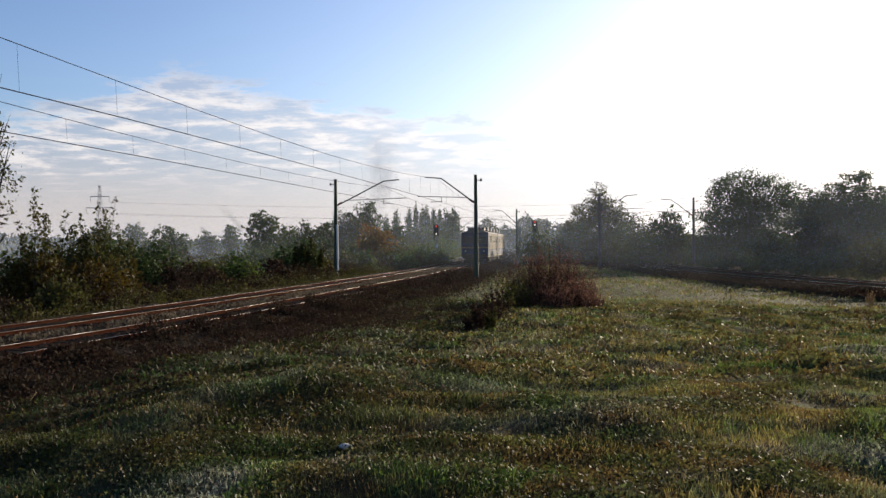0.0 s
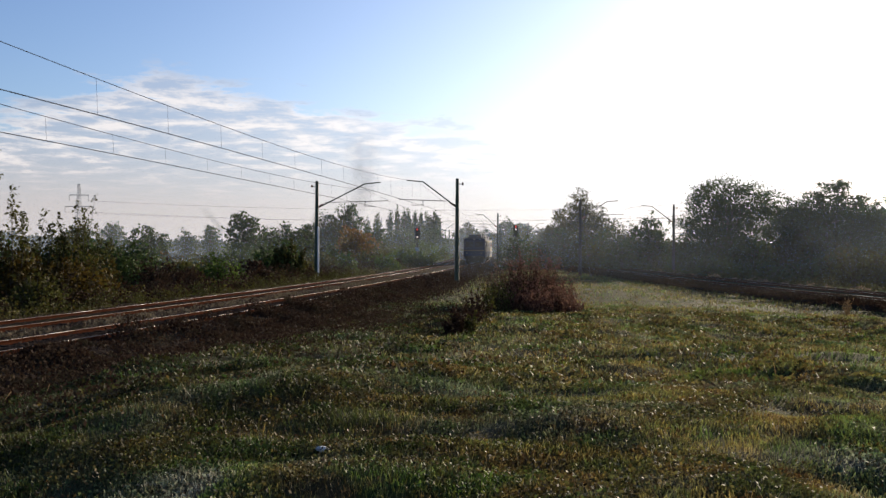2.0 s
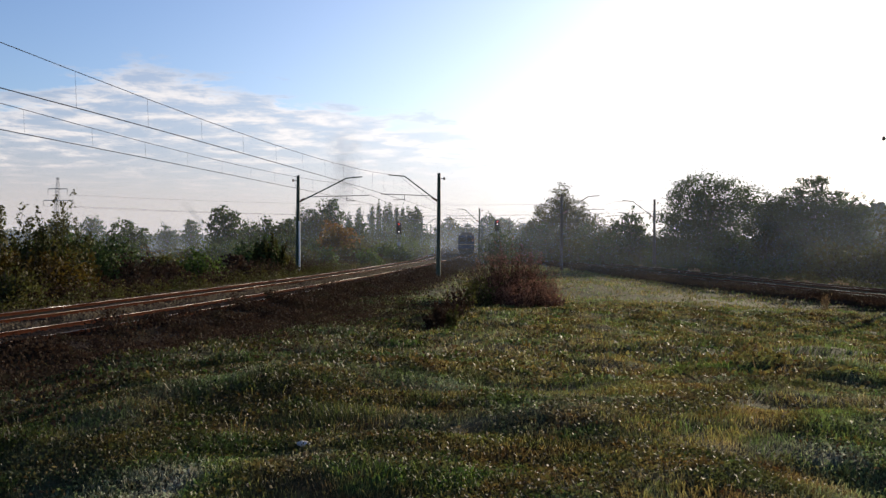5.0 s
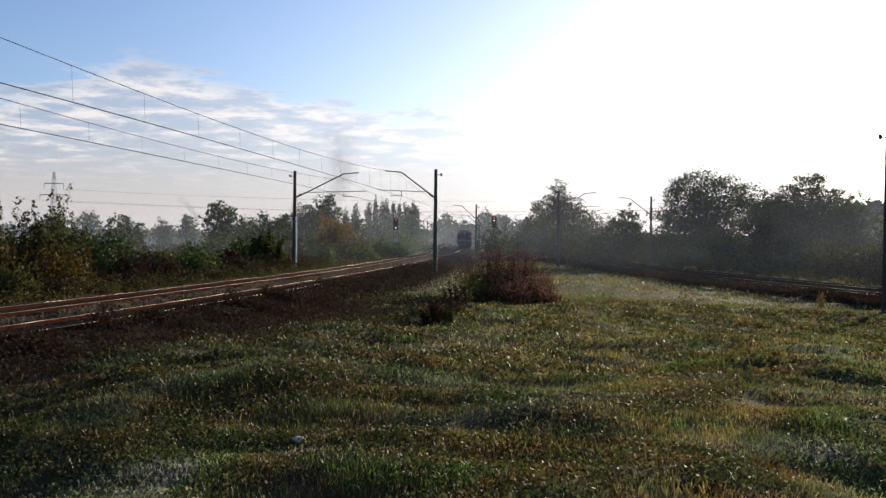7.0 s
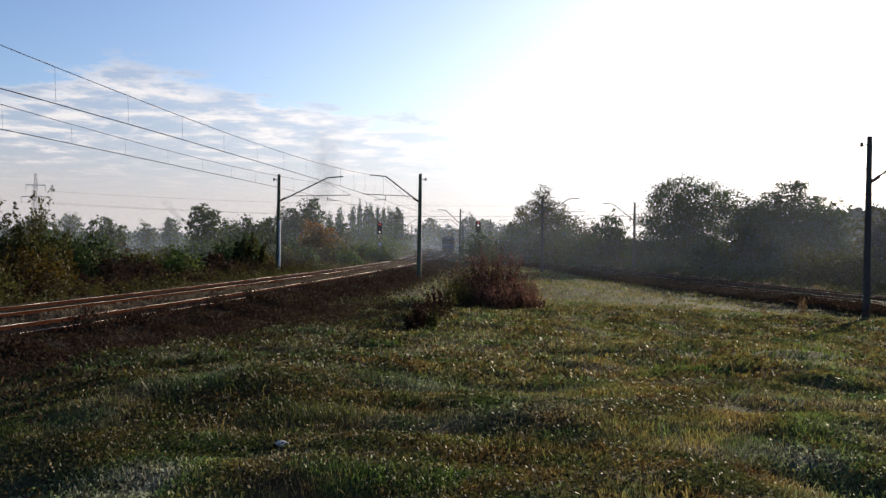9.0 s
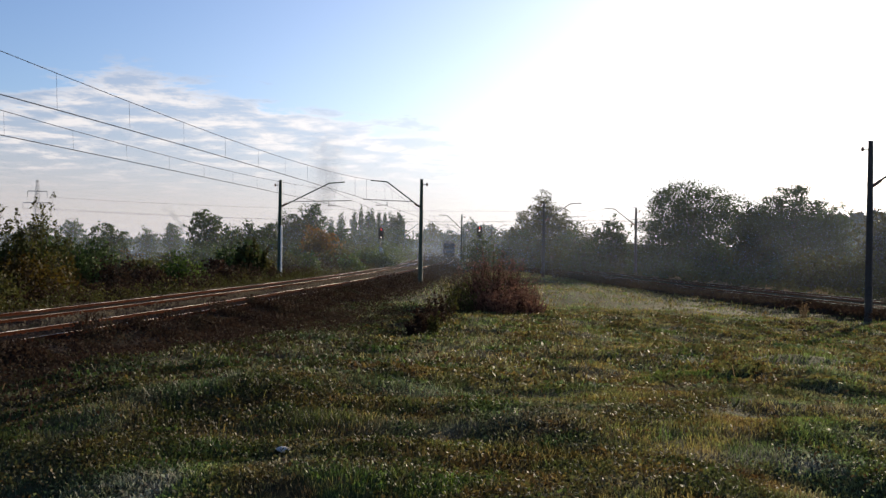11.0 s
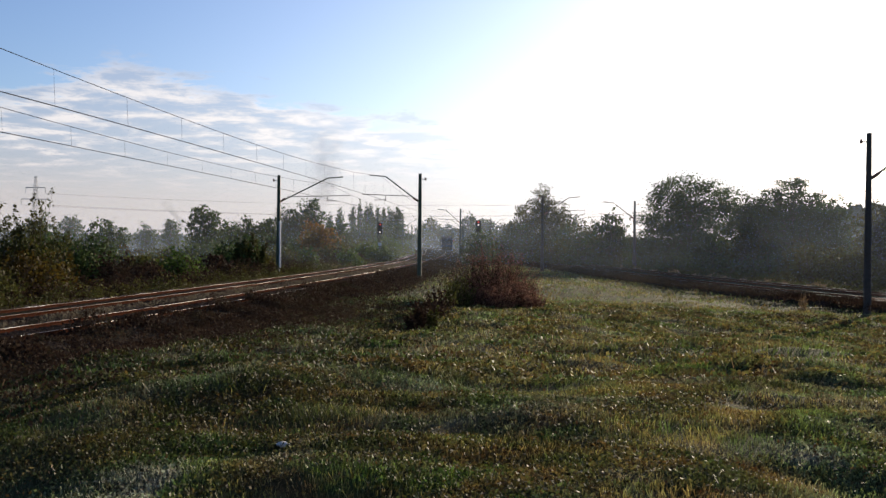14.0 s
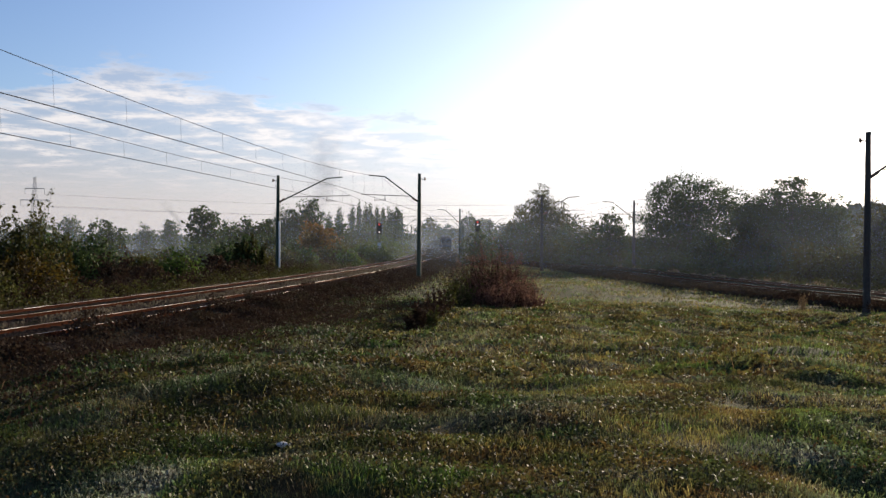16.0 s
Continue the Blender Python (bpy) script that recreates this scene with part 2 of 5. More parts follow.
M = {
    "meadow": material("meadow", [(0.016, 0.021, 0.010), (0.03, 0.04, 0.016), (0.05, 0.045, 0.022)], 1.3, 10, 0.95, spec=0.05, bump=0.6, fine=38, wide=0.16, patches=[(0.018, 0.03, 0.010), (0.035, 0.05, 0.015), (0.045, 0.03, 0.014), (0.06, 0.05, 0.02), (0.03, 0.045, 0.015), (0.09, 0.09, 0.075)]),
    # Bluish sheet densities stand in for distance haze and glare besides mist.
    "thin_mist": mist_haze_material(0.032, 15.0, 0.2),
    "mist": mist_haze_material(0.04, 17.0),
    "thick_mist": mist_haze_material(0.065, 21.0),
    "smoke": smoke_material(),
    # Grass in two brightnesses: sun's left-to-right falloff painted in; bright copy also yellower.
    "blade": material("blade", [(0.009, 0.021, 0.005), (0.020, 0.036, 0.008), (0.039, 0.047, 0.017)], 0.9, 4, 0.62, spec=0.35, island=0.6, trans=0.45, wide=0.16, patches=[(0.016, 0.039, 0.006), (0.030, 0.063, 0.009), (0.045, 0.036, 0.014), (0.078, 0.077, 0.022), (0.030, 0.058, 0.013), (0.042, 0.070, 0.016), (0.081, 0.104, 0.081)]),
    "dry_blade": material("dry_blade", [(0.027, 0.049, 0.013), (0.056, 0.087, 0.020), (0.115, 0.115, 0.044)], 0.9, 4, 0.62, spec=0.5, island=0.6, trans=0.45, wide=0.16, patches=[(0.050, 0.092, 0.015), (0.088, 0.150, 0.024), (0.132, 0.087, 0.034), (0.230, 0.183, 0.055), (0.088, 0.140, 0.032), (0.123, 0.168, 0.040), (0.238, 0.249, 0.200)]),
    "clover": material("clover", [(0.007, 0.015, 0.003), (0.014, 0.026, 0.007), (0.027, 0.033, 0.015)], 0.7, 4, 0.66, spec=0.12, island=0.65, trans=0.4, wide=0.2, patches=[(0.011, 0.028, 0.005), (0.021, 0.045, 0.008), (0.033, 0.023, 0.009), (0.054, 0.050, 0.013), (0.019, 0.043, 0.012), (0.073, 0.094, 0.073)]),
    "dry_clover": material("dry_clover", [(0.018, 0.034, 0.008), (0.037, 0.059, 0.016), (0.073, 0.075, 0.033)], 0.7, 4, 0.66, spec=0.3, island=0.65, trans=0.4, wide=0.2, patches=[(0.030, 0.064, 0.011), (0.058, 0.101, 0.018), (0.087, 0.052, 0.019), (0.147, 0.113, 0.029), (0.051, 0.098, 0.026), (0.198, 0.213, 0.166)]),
    "fallen_leaf": material("fallen_leaf", [(0.063, 0.035, 0.014), (0.105, 0.070, 0.021), (0.049, 0.028, 0.014)], 2.0, 3, 0.6, island=0.5, trans=0.25, wide=0.3),
    "leaf_yellow": material("leaf_yellow", [(0.028, 0.024, 0.006), (0.052, 0.037, 0.008), (0.036, 0.036, 0.008)], 0.6, 4, 0.7, island=0.5, trans=0.4, spec=0.08),
    "red_weed": material("red_weed", [(0.06, 0.036, 0.027), (0.13, 0.072, 0.053), (0.10, 0.075, 0.048)], 0.8, 4, 0.85, island=0.5, trans=0.4, spec=0.05),
    "grey_weed": material("grey_weed", [(0.05, 0.043, 0.032), (0.10, 0.085, 0.062), (0.075, 0.075, 0.05)], 0.8, 4, 0.85, island=0.5, trans=0.35, spec=0.05),
    "dark_weed": material("dark_weed", [(0.016, 0.011, 0.009), (0.036, 0.023, 0.015), (0.026, 0.025, 0.014)], 0.8, 4, 0.85, island=0.5, trans=0.25, spec=0.05),
    "dry_stalk": material("dry_stalk", [(0.18, 0.12, 0.06), (0.28, 0.20, 0.10)], 2, 4, 0.8, island=0.4, trans=0.3),
    "leaf_dark": material("leaf_dark", [(0.022, 0.042, 0.014), (0.04, 0.065, 0.02), (0.055, 0.07, 0.024)], 0.5, 4, 0.7, island=0.5, trans=0.3, spec=0.08),
    "leaf_green": material("leaf_green", [(0.030, 0.060, 0.012), (0.053, 0.090, 0.017), (0.083, 0.105, 0.022)], 0.6, 4, 0.7, island=0.5, trans=0.35, spec=0.08),
    "leaf_olive": material("leaf_olive", [(0.036, 0.042, 0.012), (0.054, 0.057, 0.015), (0.078, 0.066, 0.018)], 0.5, 4, 0.7, island=0.5, trans=0.3, spec=0.08),
    "leaf_autumn": material("leaf_autumn", [(0.12, 0.065, 0.02), (0.18, 0.10, 0.025), (0.10, 0.085, 0.025)], 0.5, 4, 0.7, island=0.45, trans=0.3, spec=0.08),
    "bark": material("bark", [(0.05, 0.04, 0.03), (0.11, 0.09, 0.07)], 9, 6, 0.95, bump=0.6, fine=40),
    "ballast": material("ballast", [(0.012, 0.01, 0.009), (0.028, 0.023, 0.02), (0.055, 0.045, 0.038)], 5, 10, 0.95, spec=0.0, bump=0.4, fine=22, wide=0.4, tones=[(0.018, 0.02, 0.011), (0.04, 0.033, 0.022)]),
    "stone": material("stone", [(0.022, 0.017, 0.015), (0.06, 0.048, 0.042)], 14, 6, 0.9, island=0.5, spec=0.0),
    "sleeper": material("sleeper", [(0.018, 0.014, 0.012), (0.04, 0.033, 0.028)], 5, 8, 0.95, bump=0.4, fine=50, spec=0.0),
    "rust": material("rust", [(0.026, 0.010, 0.006), (0.055, 0.020, 0.011), (0.038, 0.017, 0.011)], 4, 8, 0.95, fine=40, spec=0.0),
    "rail_top": material("rail_top", [(0.03, 0.018, 0.013), (0.05, 0.034, 0.027), (0.15, 0.125, 0.105), (0.62, 0.59, 0.55)], 0.55, 5, 0.42, metal=0.85, spec=0.0),
    "mast_green": material("mast_green", [(0.018, 0.035, 0.022), (0.03, 0.055, 0.032), (0.05, 0.05, 0.035)], 3, 8, 0.6, fine=30, bump=0.1),
    "mast_grey": material("mast_grey", [(0.035, 0.032, 0.030), (0.055, 0.048, 0.043), (0.05, 0.036, 0.028)], 3, 8, 0.75, fine=30, bump=0.1),
    "concrete": material("concrete", [(0.10, 0.09, 0.08), (0.20, 0.185, 0.165)], 2.5, 10, 0.9, fine=35, bump=0.3),
    "bare_steel": material("bare_steel", [(0.10, 0.09, 0.085), (0.17, 0.15, 0.14)], 6, 6, 0.55, metal=0.6),
    "wire": material("wire", [(0.008, 0.008, 0.008), (0.014, 0.013, 0.012)], 3, 3, 0.9, spec=0.05),
    "porcelain": material("porcelain", [(0.10, 0.05, 0.03), (0.16, 0.08, 0.05)], 8, 3, 0.5),
    "loco_blue": material("loco_blue", [(0.011, 0.019, 0.05), (0.019, 0.031, 0.07)], 1.5, 8, 0.7, fine=18, spec=0.1),
    "loco_cream": material("loco_cream", [(0.12, 0.105, 0.08), (0.19, 0.165, 0.125)], 1.2, 8, 0.85, fine=14, spec=0.1),
    "loco_roof": material("loco_roof", [(0.05, 0.05, 0.05), (0.10, 0.10, 0.10)], 2, 8, 0.7, fine=20),
    "loco_dark": material("loco_dark", [(0.015, 0.014, 0.013), (0.03, 0.027, 0.024)], 3, 8, 0.8, fine=20),
    "loco_glass": material("loco_glass", [(0.012, 0.015, 0.022), (0.02, 0.024, 0.032)], 2, 3, 0.22, spec=0.3),
    "yellow_trim": material("yellow_trim", [(0.06, 0.05, 0.035), (0.09, 0.075, 0.05)], 3, 4, 0.5),
    "lamp_glass": material("lamp_glass", [(0.14, 0.14, 0.14), (0.2, 0.2, 0.2)], 3, 2, 0.1),
    "signal_black": material("signal_black", [(0.012, 0.012, 0.012), (0.025, 0.024, 0.022)], 4, 4, 0.6),
    "signal_grey": material("signal_grey", [(0.08, 0.08, 0.078), (0.13, 0.125, 0.12)], 4, 6, 0.6),
    "sign_white": material("sign_white", [(0.6, 0.6, 0.58), (0.75, 0.75, 0.72)], 4, 5, 0.6),
    "red_glow": glowing("red_glow", (1.0, 0.06, 0.03), 0.3),
    "white_glow": glowing("white_glow", (1.0, 0.85, 0.75), 0.45),
    "rock": material("rock", [(0.35, 0.34, 0.33), (0.5, 0.49, 0.47)], 9, 6, 0.8, bump=0.4),
    # Leaf colour made paler and bluer to carry the distance haze.
    "hazed_wood": material("hazed_wood", [(0.04, 0.055, 0.05), (0.07, 0.085, 0.07)], 0.03, 6, 0.95, wide=0.004, fine=0.15),
    "pylon_steel": material("pylon_steel", [(0.14, 0.15, 0.17), (0.2, 0.21, 0.23)], 1, 3, 0.6, metal=0.4),
}


# ---- building helpers ----
def mesh_from(name, verts, faces, mat=None, smooth=False):
    me = bpy.data.meshes.new(name)
    me.from_pydata([tuple(v) for v in verts] if not isinstance(verts, np.ndarray) else verts.tolist(), [], faces if not isinstance(faces, np.ndarray) else faces.tolist())
    if mat:
        me.materials.append(mat)
    if smooth:
        me.polygons.foreach_set("use_smooth", [True] * len(me.polygons))
    me.update()
    return me


def bulk(name, verts, quads, mat):
    """A mesh of very many four-cornered pieces, laid out fast."""
    me = bpy.data.meshes.new(name)
    nv, nf = len(verts), len(quads)
    k = quads.shape[1]
    me.vertices.add(nv)
    me.vertices.foreach_set("co", verts.astype(np.float32).ravel())
    me.loops.add(nf * k)
    me.loops.foreach_set("vertex_index", quads.astype(np.int32).ravel())
    me.polygons.add(nf)
    me.polygons.foreach_set("loop_start", np.arange(0, nf * k, k, dtype=np.int32))
    me.update(calc_edges=True)
    me.materials.append(mat)
    return me


def part(name, bm, mat, parent, label=""):
    """Links a bmesh or a mesh as one object under its thing."""
    if isinstance(bm, bmesh.types.BMesh):
        me = bpy.data.meshes.new(name)
        bm.to_mesh(me)
        bm.free()
        me.materials.append(mat)
    else:
        me = bm
    ob = new(name, me)
    ob.parent = parent
    return tagged(ob, label)


def thing(name, m, label, category, group="", kind=""):
    ob = new(name)
    ob.matrix_world = m
    ob.empty_display_size = 0.2
    return tagged(ob, label, category, group, kind)


def box(bm, lo, hi, bevel=0.0):
    r = bmesh.ops.create_cube(bm, size=1.0)
    for v in r["verts"]:
        v.co = [lo[i] + (hi[i] - lo[i]) * (v.co[i] + 0.5) for i in range(3)]
    if bevel:
        es = list({e for v in r["verts"] for e in v.link_edges})
        bmesh.ops.bevel(bm, geom=es, offset=bevel, segments=2, affect="EDGES", profile=0.5)
    return r["verts"]


def tube(bm, a, b, r0, r1=None, n=8):
    a, b = Vector(a), Vector(b)
    r1 = r0 if r1 is None else r1
    d = b - a
    q = d.to_track_quat("Z", "Y").to_matrix().to_4x4()
    bmesh.ops.create_cone(bm, cap_ends=True, segments=n, radius1=r0, radius2=r1, depth=d.length, matrix=Matrix.Translation((a + b) / 2) @ q)


def box_bm(lo, hi, bevel=0.0):
    bm = bmesh.new()
    box(bm, lo, hi, bevel)
    return bm


def tube_bm(a, b, r0, r1=None, n=8):
    bm = bmesh.new()
    tube(bm, a, b, r0, r1, n)
    return bm


def sweep(name, pts, r, mat, n=5):
    """A thin round wire through the points."""
    pts = [Vector(p) for p in pts]
    vs, fs = [], []
    for i, p in enumerate(pts):
        d = (pts[min(i + 1, len(pts) - 1)] - pts[max(i - 1, 0)]).normalized()
        s = d.cross(Vector((0, 0, 1))).normalized()
        u = s.cross(d)
        for k in range(n):
            a = 2 * math.pi * k / n
            vs.append(p + (s * math.cos(a) + u * math.sin(a)) * r)
    for i in range(len(pts) - 1):
        for k in range(n):
            fs.append((i * n + k, i * n + (k + 1) % n, (i + 1) * n + (k + 1) % n, (i + 1) * n + k))
    return mesh_from(name, vs, fs, mat, True)


def spline(pts):
    """A smooth x for every y."""
    ys, xs = np.array([p[0] for p in pts], float), np.array([p[1] for p in pts], float)
    m = np.gradient(xs, ys)

    def at(y):
        y = np.asarray(y, float)
        i = np.clip(np.searchsorted(ys, y) - 1, 0, len(ys) - 2)
        h = ys[i + 1] - ys[i]
        t = (y - ys[i]) / h
        tt = np.clip(t, 0, 1)
        v = (2 * tt**3 - 3 * tt**2 + 1) * xs[i] + (tt**3 - 2 * tt**2 + tt) * h * m[i] + (-2 * tt**3 + 3 * tt**2) * xs[i + 1] + (tt**3 - tt**2) * h * m[i + 1]
        return v + np.where(t < 0, (y - ys[0]) * m[0], 0) + np.where(t > 1, (y - ys[-1]) * m[-1], 0)
    return at


main_x = spline([(-60, -27), (0, -15.6), (24, -11.1), (50, -7.6), (75, -5.0), (106, -2.8), (122, -1.8), (150, -0.2), (196, 1.0), (232, 1.2), (281, 0.9), (340, -0.6), (430, -5.5), (560, -16)])
side_x = spline([(-10, 38), (30, 27.2), (45, 24.0), (60, 21.2), (79, 18.7), (105, 16.8), (128, 15.4), (180, 13.4), (250, 11.6), (350, 9.0), (460, 2.5), (560, -7)])
RAIL_Z, SIDE_Z = 0.45, 0.10


def widening(y):
    """How far the two main tracks draw apart beyond their usual spacing."""
    return 1.4 * sm(y, 120, 165) + 1.6 * sm(y, 165, 300)


def far_x(y):
    return main_x(y) - (4.0 + widening(y))



def heading(path, y):
    return math.atan2(-(float(path(y + 0.5)) - float(path(y - 0.5))), 1.0)


def sm(v, a, b):
    t = np.clip((np.asarray(v, float) - a) / (b - a), 0, 1)
    return t * t * (3 - 2 * t)


_rng = np.random.default_rng(5)
_WAVES = [(_rng.uniform(0, 6.28), 2 * math.pi / w, _rng.uniform(0, 6.28), a) for w, a in ((23, 0.06), (14, 0.045), (9, 0.04), (5.5, 0.036), (3.1, 0.028), (1.9, 0.022), (1.2, 0.015)) for _ in range(2)]


def ground_z(x, y):
    x, y = np.asarray(x, float), np.asarray(y, float)
    r = np.hypot(x, y * 0.95)
    z = 1.2 * (1 - sm(r, 3, 40)) - 0.42 * sm(x, 4, 18) * sm(y, 14, 40) * (1 - sm(y, 120, 200))
    bumps = sum(a * np.sin(k * (x * math.cos(d) + y * math.sin(d)) + p) for d, k, p, a in _WAVES)
    z = z + bumps * (1 - sm(r, 60, 140))
    z = z - 1.0 * sm(-x - 0.2 * y, 0.5, 9) * (1 - sm(y, 22, 46))
    dm = x - main_x(y) + 2
    z = z * sm(np.abs(dm), 5.6, 9.0) - 0.02
    ds = x - side_x(y) - 2.1
    k = sm(np.abs(ds), 5.2, 8.0)
    z = z * k + (1 - k) * (SIDE_Z - 0.45)
    # low land behind the line on the left
    z = z - 2.5 * sm(-(x - main_x(y)) - 12, 0, 40) - 1.0 * sm(r, 150, 500)
    return z


# ---- ground ----
def build_ground():
    radii = np.concatenate([np.linspace(0.0, 5, 5), np.arange(5.3, 46, 0.42), np.geomspace(47, 4200, 70)])
    angs = np.concatenate([np.radians(np.linspace(-42, 42, 250)), np.radians(np.linspace(47, 313, 56))])
    n = len(angs)
    R, A = np.meshgrid(radii[1:], angs, indexing="ij")
    X, Y = R * np.sin(A), R * np.cos(A)
    V = np.stack([X, Y, ground_z(X, Y)], -1).reshape(-1, 3)
    i, j = np.meshgrid(np.arange(len(radii) - 2), np.arange(n), indexing="ij")
    j2 = (j + 1) % n
    F = np.stack([i * n + j, i * n + j2, (i + 1) * n + j2, (i + 1) * n + j], -1).reshape(-1, 4)
    me = bulk("ground", V, F[:, ::-1], M["meadow"])
    me.polygons.foreach_set("use_smooth", [True] * len(me.polygons))
    bm = bmesh.new()
    bm.from_mesh(me)
    bm.verts.ensure_lookup_table()
    bm.faces.new([bm.verts[k] for k in range(n)])
    bmesh.ops.recalc_face_normals(bm, faces=bm.faces)
    bm.to_mesh(me)
    bm.free()
    tagged(new("ground", me), "uneven frosty meadow with clover and bare brown patches", "ground", kind="structure")


build_ground()


# ---- tracks ----
def ribbon(name, path, ys, profile, z0, mat, shift=0.0, spread=None):
    """A body of the given cross-section (offset to the right, height) along a path."""
    vs, fs = [], []
    k = len(profile)
    for y in ys:
        h = heading(path, y)
        cx, px, py = float(path(y)), math.cos(h), math.sin(h)
        for o, z in profile:
            if spread and o < -2.5:
                o -= float(spread(y))
            vs.append((cx + px * (o + shift), y + py * (o + shift), z0 + z))
    for i in range(len(ys) - 1):
        for j in range(k):
            fs.append((i * k + j, i * k + (j + 1) % k, (i + 1) * k + (j + 1) % k, (i + 1) * k + j))
    fs += [tuple(range(k)), tuple(range((len(ys) - 1) * k, len(ys) * k))[::-1]]
    return mesh_from(name, vs, fs, mat)


RAIL = [(-0.065, -0.165), (0.065, -0.165), (0.065, -0.15), (0.012, -0.13), (0.012, -0.045), (0.036, -0.035), (0.036, 0.0), (-0.036, 0.0), (-0.036, -0.035), (-0.012, -0.045), (-0.012, -0.13), (-0.065, -0.15)]
RAIL_CAP = [(-0.02, 0.0005), (0.02, 0.0005), (0.018, 0.004), (-0.018, 0.004)]


def build_line(path, z, spacing, ys_bed, y_sleepers, name, label, second=None, spread=None):
    bed = thing(name, Matrix(), label, "railway track", kind="structure")
    lo, hi = min(0, spacing), max(0, spacing)
    prof = [(lo - 3.1, -0.62), (hi + 3.1, -0.62), (hi + 2.9, -0.46), (hi + 1.75, -0.12), (hi + 0.2, -0.10), (0.5 * (lo + hi), -0.16), (lo - 0.2, -0.10), (lo - 1.75, -0.12), (lo - 2.9, -0.46)]
    part("ballast_bed", ribbon("ballast_bed", path, ys_bed, prof, z, M["ballast"], 0.0, spread), None, bed, "stony ballast shoulder, weedy and damp")
    sl = bmesh.new()
    box(sl, (-1.3, -0.13, -0.2), (1.3, 0.13, 0.0), 0.02)
    sleeper = bpy.data.meshes.new("sleeper")
    sl.to_mesh(sleeper)
    sl.free()
    sleeper.materials.append(M["sleeper"])
    for line, c in ((path, 0.0), (second, 0.0) if second else (path, spacing)):
        for g in (-0.7535, 0.7535):
            rail = part("rail", ribbon("rail", line, ys_bed, RAIL, z, M["rust"], c + g), None, bed, "rusty steel rail with a worn shiny top")
            part("running_surface", ribbon("running_surface", line, ys_bed, RAIL_CAP, z, M["rail_top"], c + g), None, rail)
        y = y_sleepers[0]
        while y < y_sleepers[1]:
            h = heading(line, y)
            ob = part("sleeper", sleeper, None, bed)
            ob.matrix_world = pose(float(line(y)) + c * math.cos(h), y + c * math.sin(h), z - 0.095 + random.uniform(-0.02, 0.004), random.uniform(-0.6, 0.6), 0, math.degrees(h) + random.uniform(-0.5, 0.5))
            y += 0.62
    return bed


YS = np.concatenate([np.arange(-60, 300, 3.0), np.arange(300, 561, 10.0)])
build_line(main_x, RAIL_Z, -4.0, YS, (14, 100), "main_line", "double railway track on dark ballast, rails rusty brown", far_x, widening)
YS2 = np.concatenate([np.arange(-10, 300, 3.0), np.arange(300, 561, 10.0)])
build_line(side_x, SIDE_Z, 4.2, YS2, (40, 125), "branch_line", "double railway track curving past the meadow")


# ---- overhead line ----
def mast(path, y, side, z, height=8.2, off=2.9, arm=1, concrete=False, group="overhead line masts", reach=None, paint="mast_green"):
    """A mast beside the track; side: +1 stands right of the path and carries its arm to the left. off: from the path."""
    h = heading(path, y)
    m = pose(float(path(y)) + side * off * math.cos(h), y + side * off * math.sin(h), z, 0, 0, math.degrees(h) + (180 if side < 0 else 0))
    t = thing("catenary_mast", m, ("green-painted" if paint == "mast_green" else "dark grey-brown") + " steel catenary mast on a concrete foot beside the track" if not concrete else "slender catenary mast beside the track, lower half painted pale as sunlit", "railway mast", group)
    part("pole", tube_bm((0, 0, 0.0), (0, 0, height), 0.19, 0.125, 10), M[paint], t)
    part("footing", box_bm((-0.3, -0.3, -0.5), (0.3, 0.3, 0.08), 0.03), M["concrete"], t, "grey concrete footing")
    # Sun on the right of the lower pole, put in as a white sleeve.
    if concrete:
        part("sunlit_sleeve", tube_bm((-0.08, 0, 0.08), (-0.06, 0, height * 0.55), 0.155, 0.14, 10), M["sign_white"], t, "sunlit side of the lower mast, painted pale")
    reach = reach or off
    br = part("bracket", tube_bm((-0.12, 0, height - 2.15), (-reach + 0.5, 0, height - 0.22), 0.05, None, 6), M[paint], t)
    part("bracket_tip", tube_bm((-reach + 0.52, 0, height - 0.23), (-reach - 0.75, 0, height - 0.12), 0.045, None, 6), M[paint], br)
    part("insulator", tube_bm((-0.14, 0, height - 2.13), (-0.55, 0, height - 1.86), 0.085, None, 8), M["porcelain"], br)
    part("registration_arm", tube_bm((-0.7, 0, height - 1.74), (-reach - 1.35, 0, height - 1.60), 0.03, None, 6), M["bare_steel"], t)
    part("steady_arm", tube_bm((-reach + 0.55, 0, height - 2.02), (-reach - 0.35, 0, height - 2.06), 0.025, None, 6), M["bare_steel"], t)
    part("drop_bracket", tube_bm((-reach + 0.5, 0, height - 1.66), (-reach + 0.55, 0, height - 2.08), 0.025, None, 6), M["bare_steel"], t)
    part("top_spur", tube_bm((0, 0, height - 0.42), (0.5, 0, height - 0.42), 0.03, None, 6), M["bare_steel"], t)
    part("spur_insulator", tube_bm((0.42, 0, height - 0.52), (0.42, 0, height - 0.30), 0.07, None, 8), M["porcelain"], t)
    return t


MAIN_R = [(8, 2.9), (74.5, 3.2), (150, 2.8), (211, 3.0), (269, 4.6), (335, 3.2), (410, 3.0)]
MAIN_L = [(9, 7.6), (76.7, 8.5), (158, 11.0), (209, 10.0), (290, 10.4), (360, 8.0)]
for y, off in MAIN_R[1:]:
    mast(main_x, y, 1, -0.05, off=off)
for y, off in MAIN_L[1:]:
    mast(main_x, y, -1, -0.05, off=off, concrete=(y < 100), reach=off - 4.0 if off < 9 else 3.4)
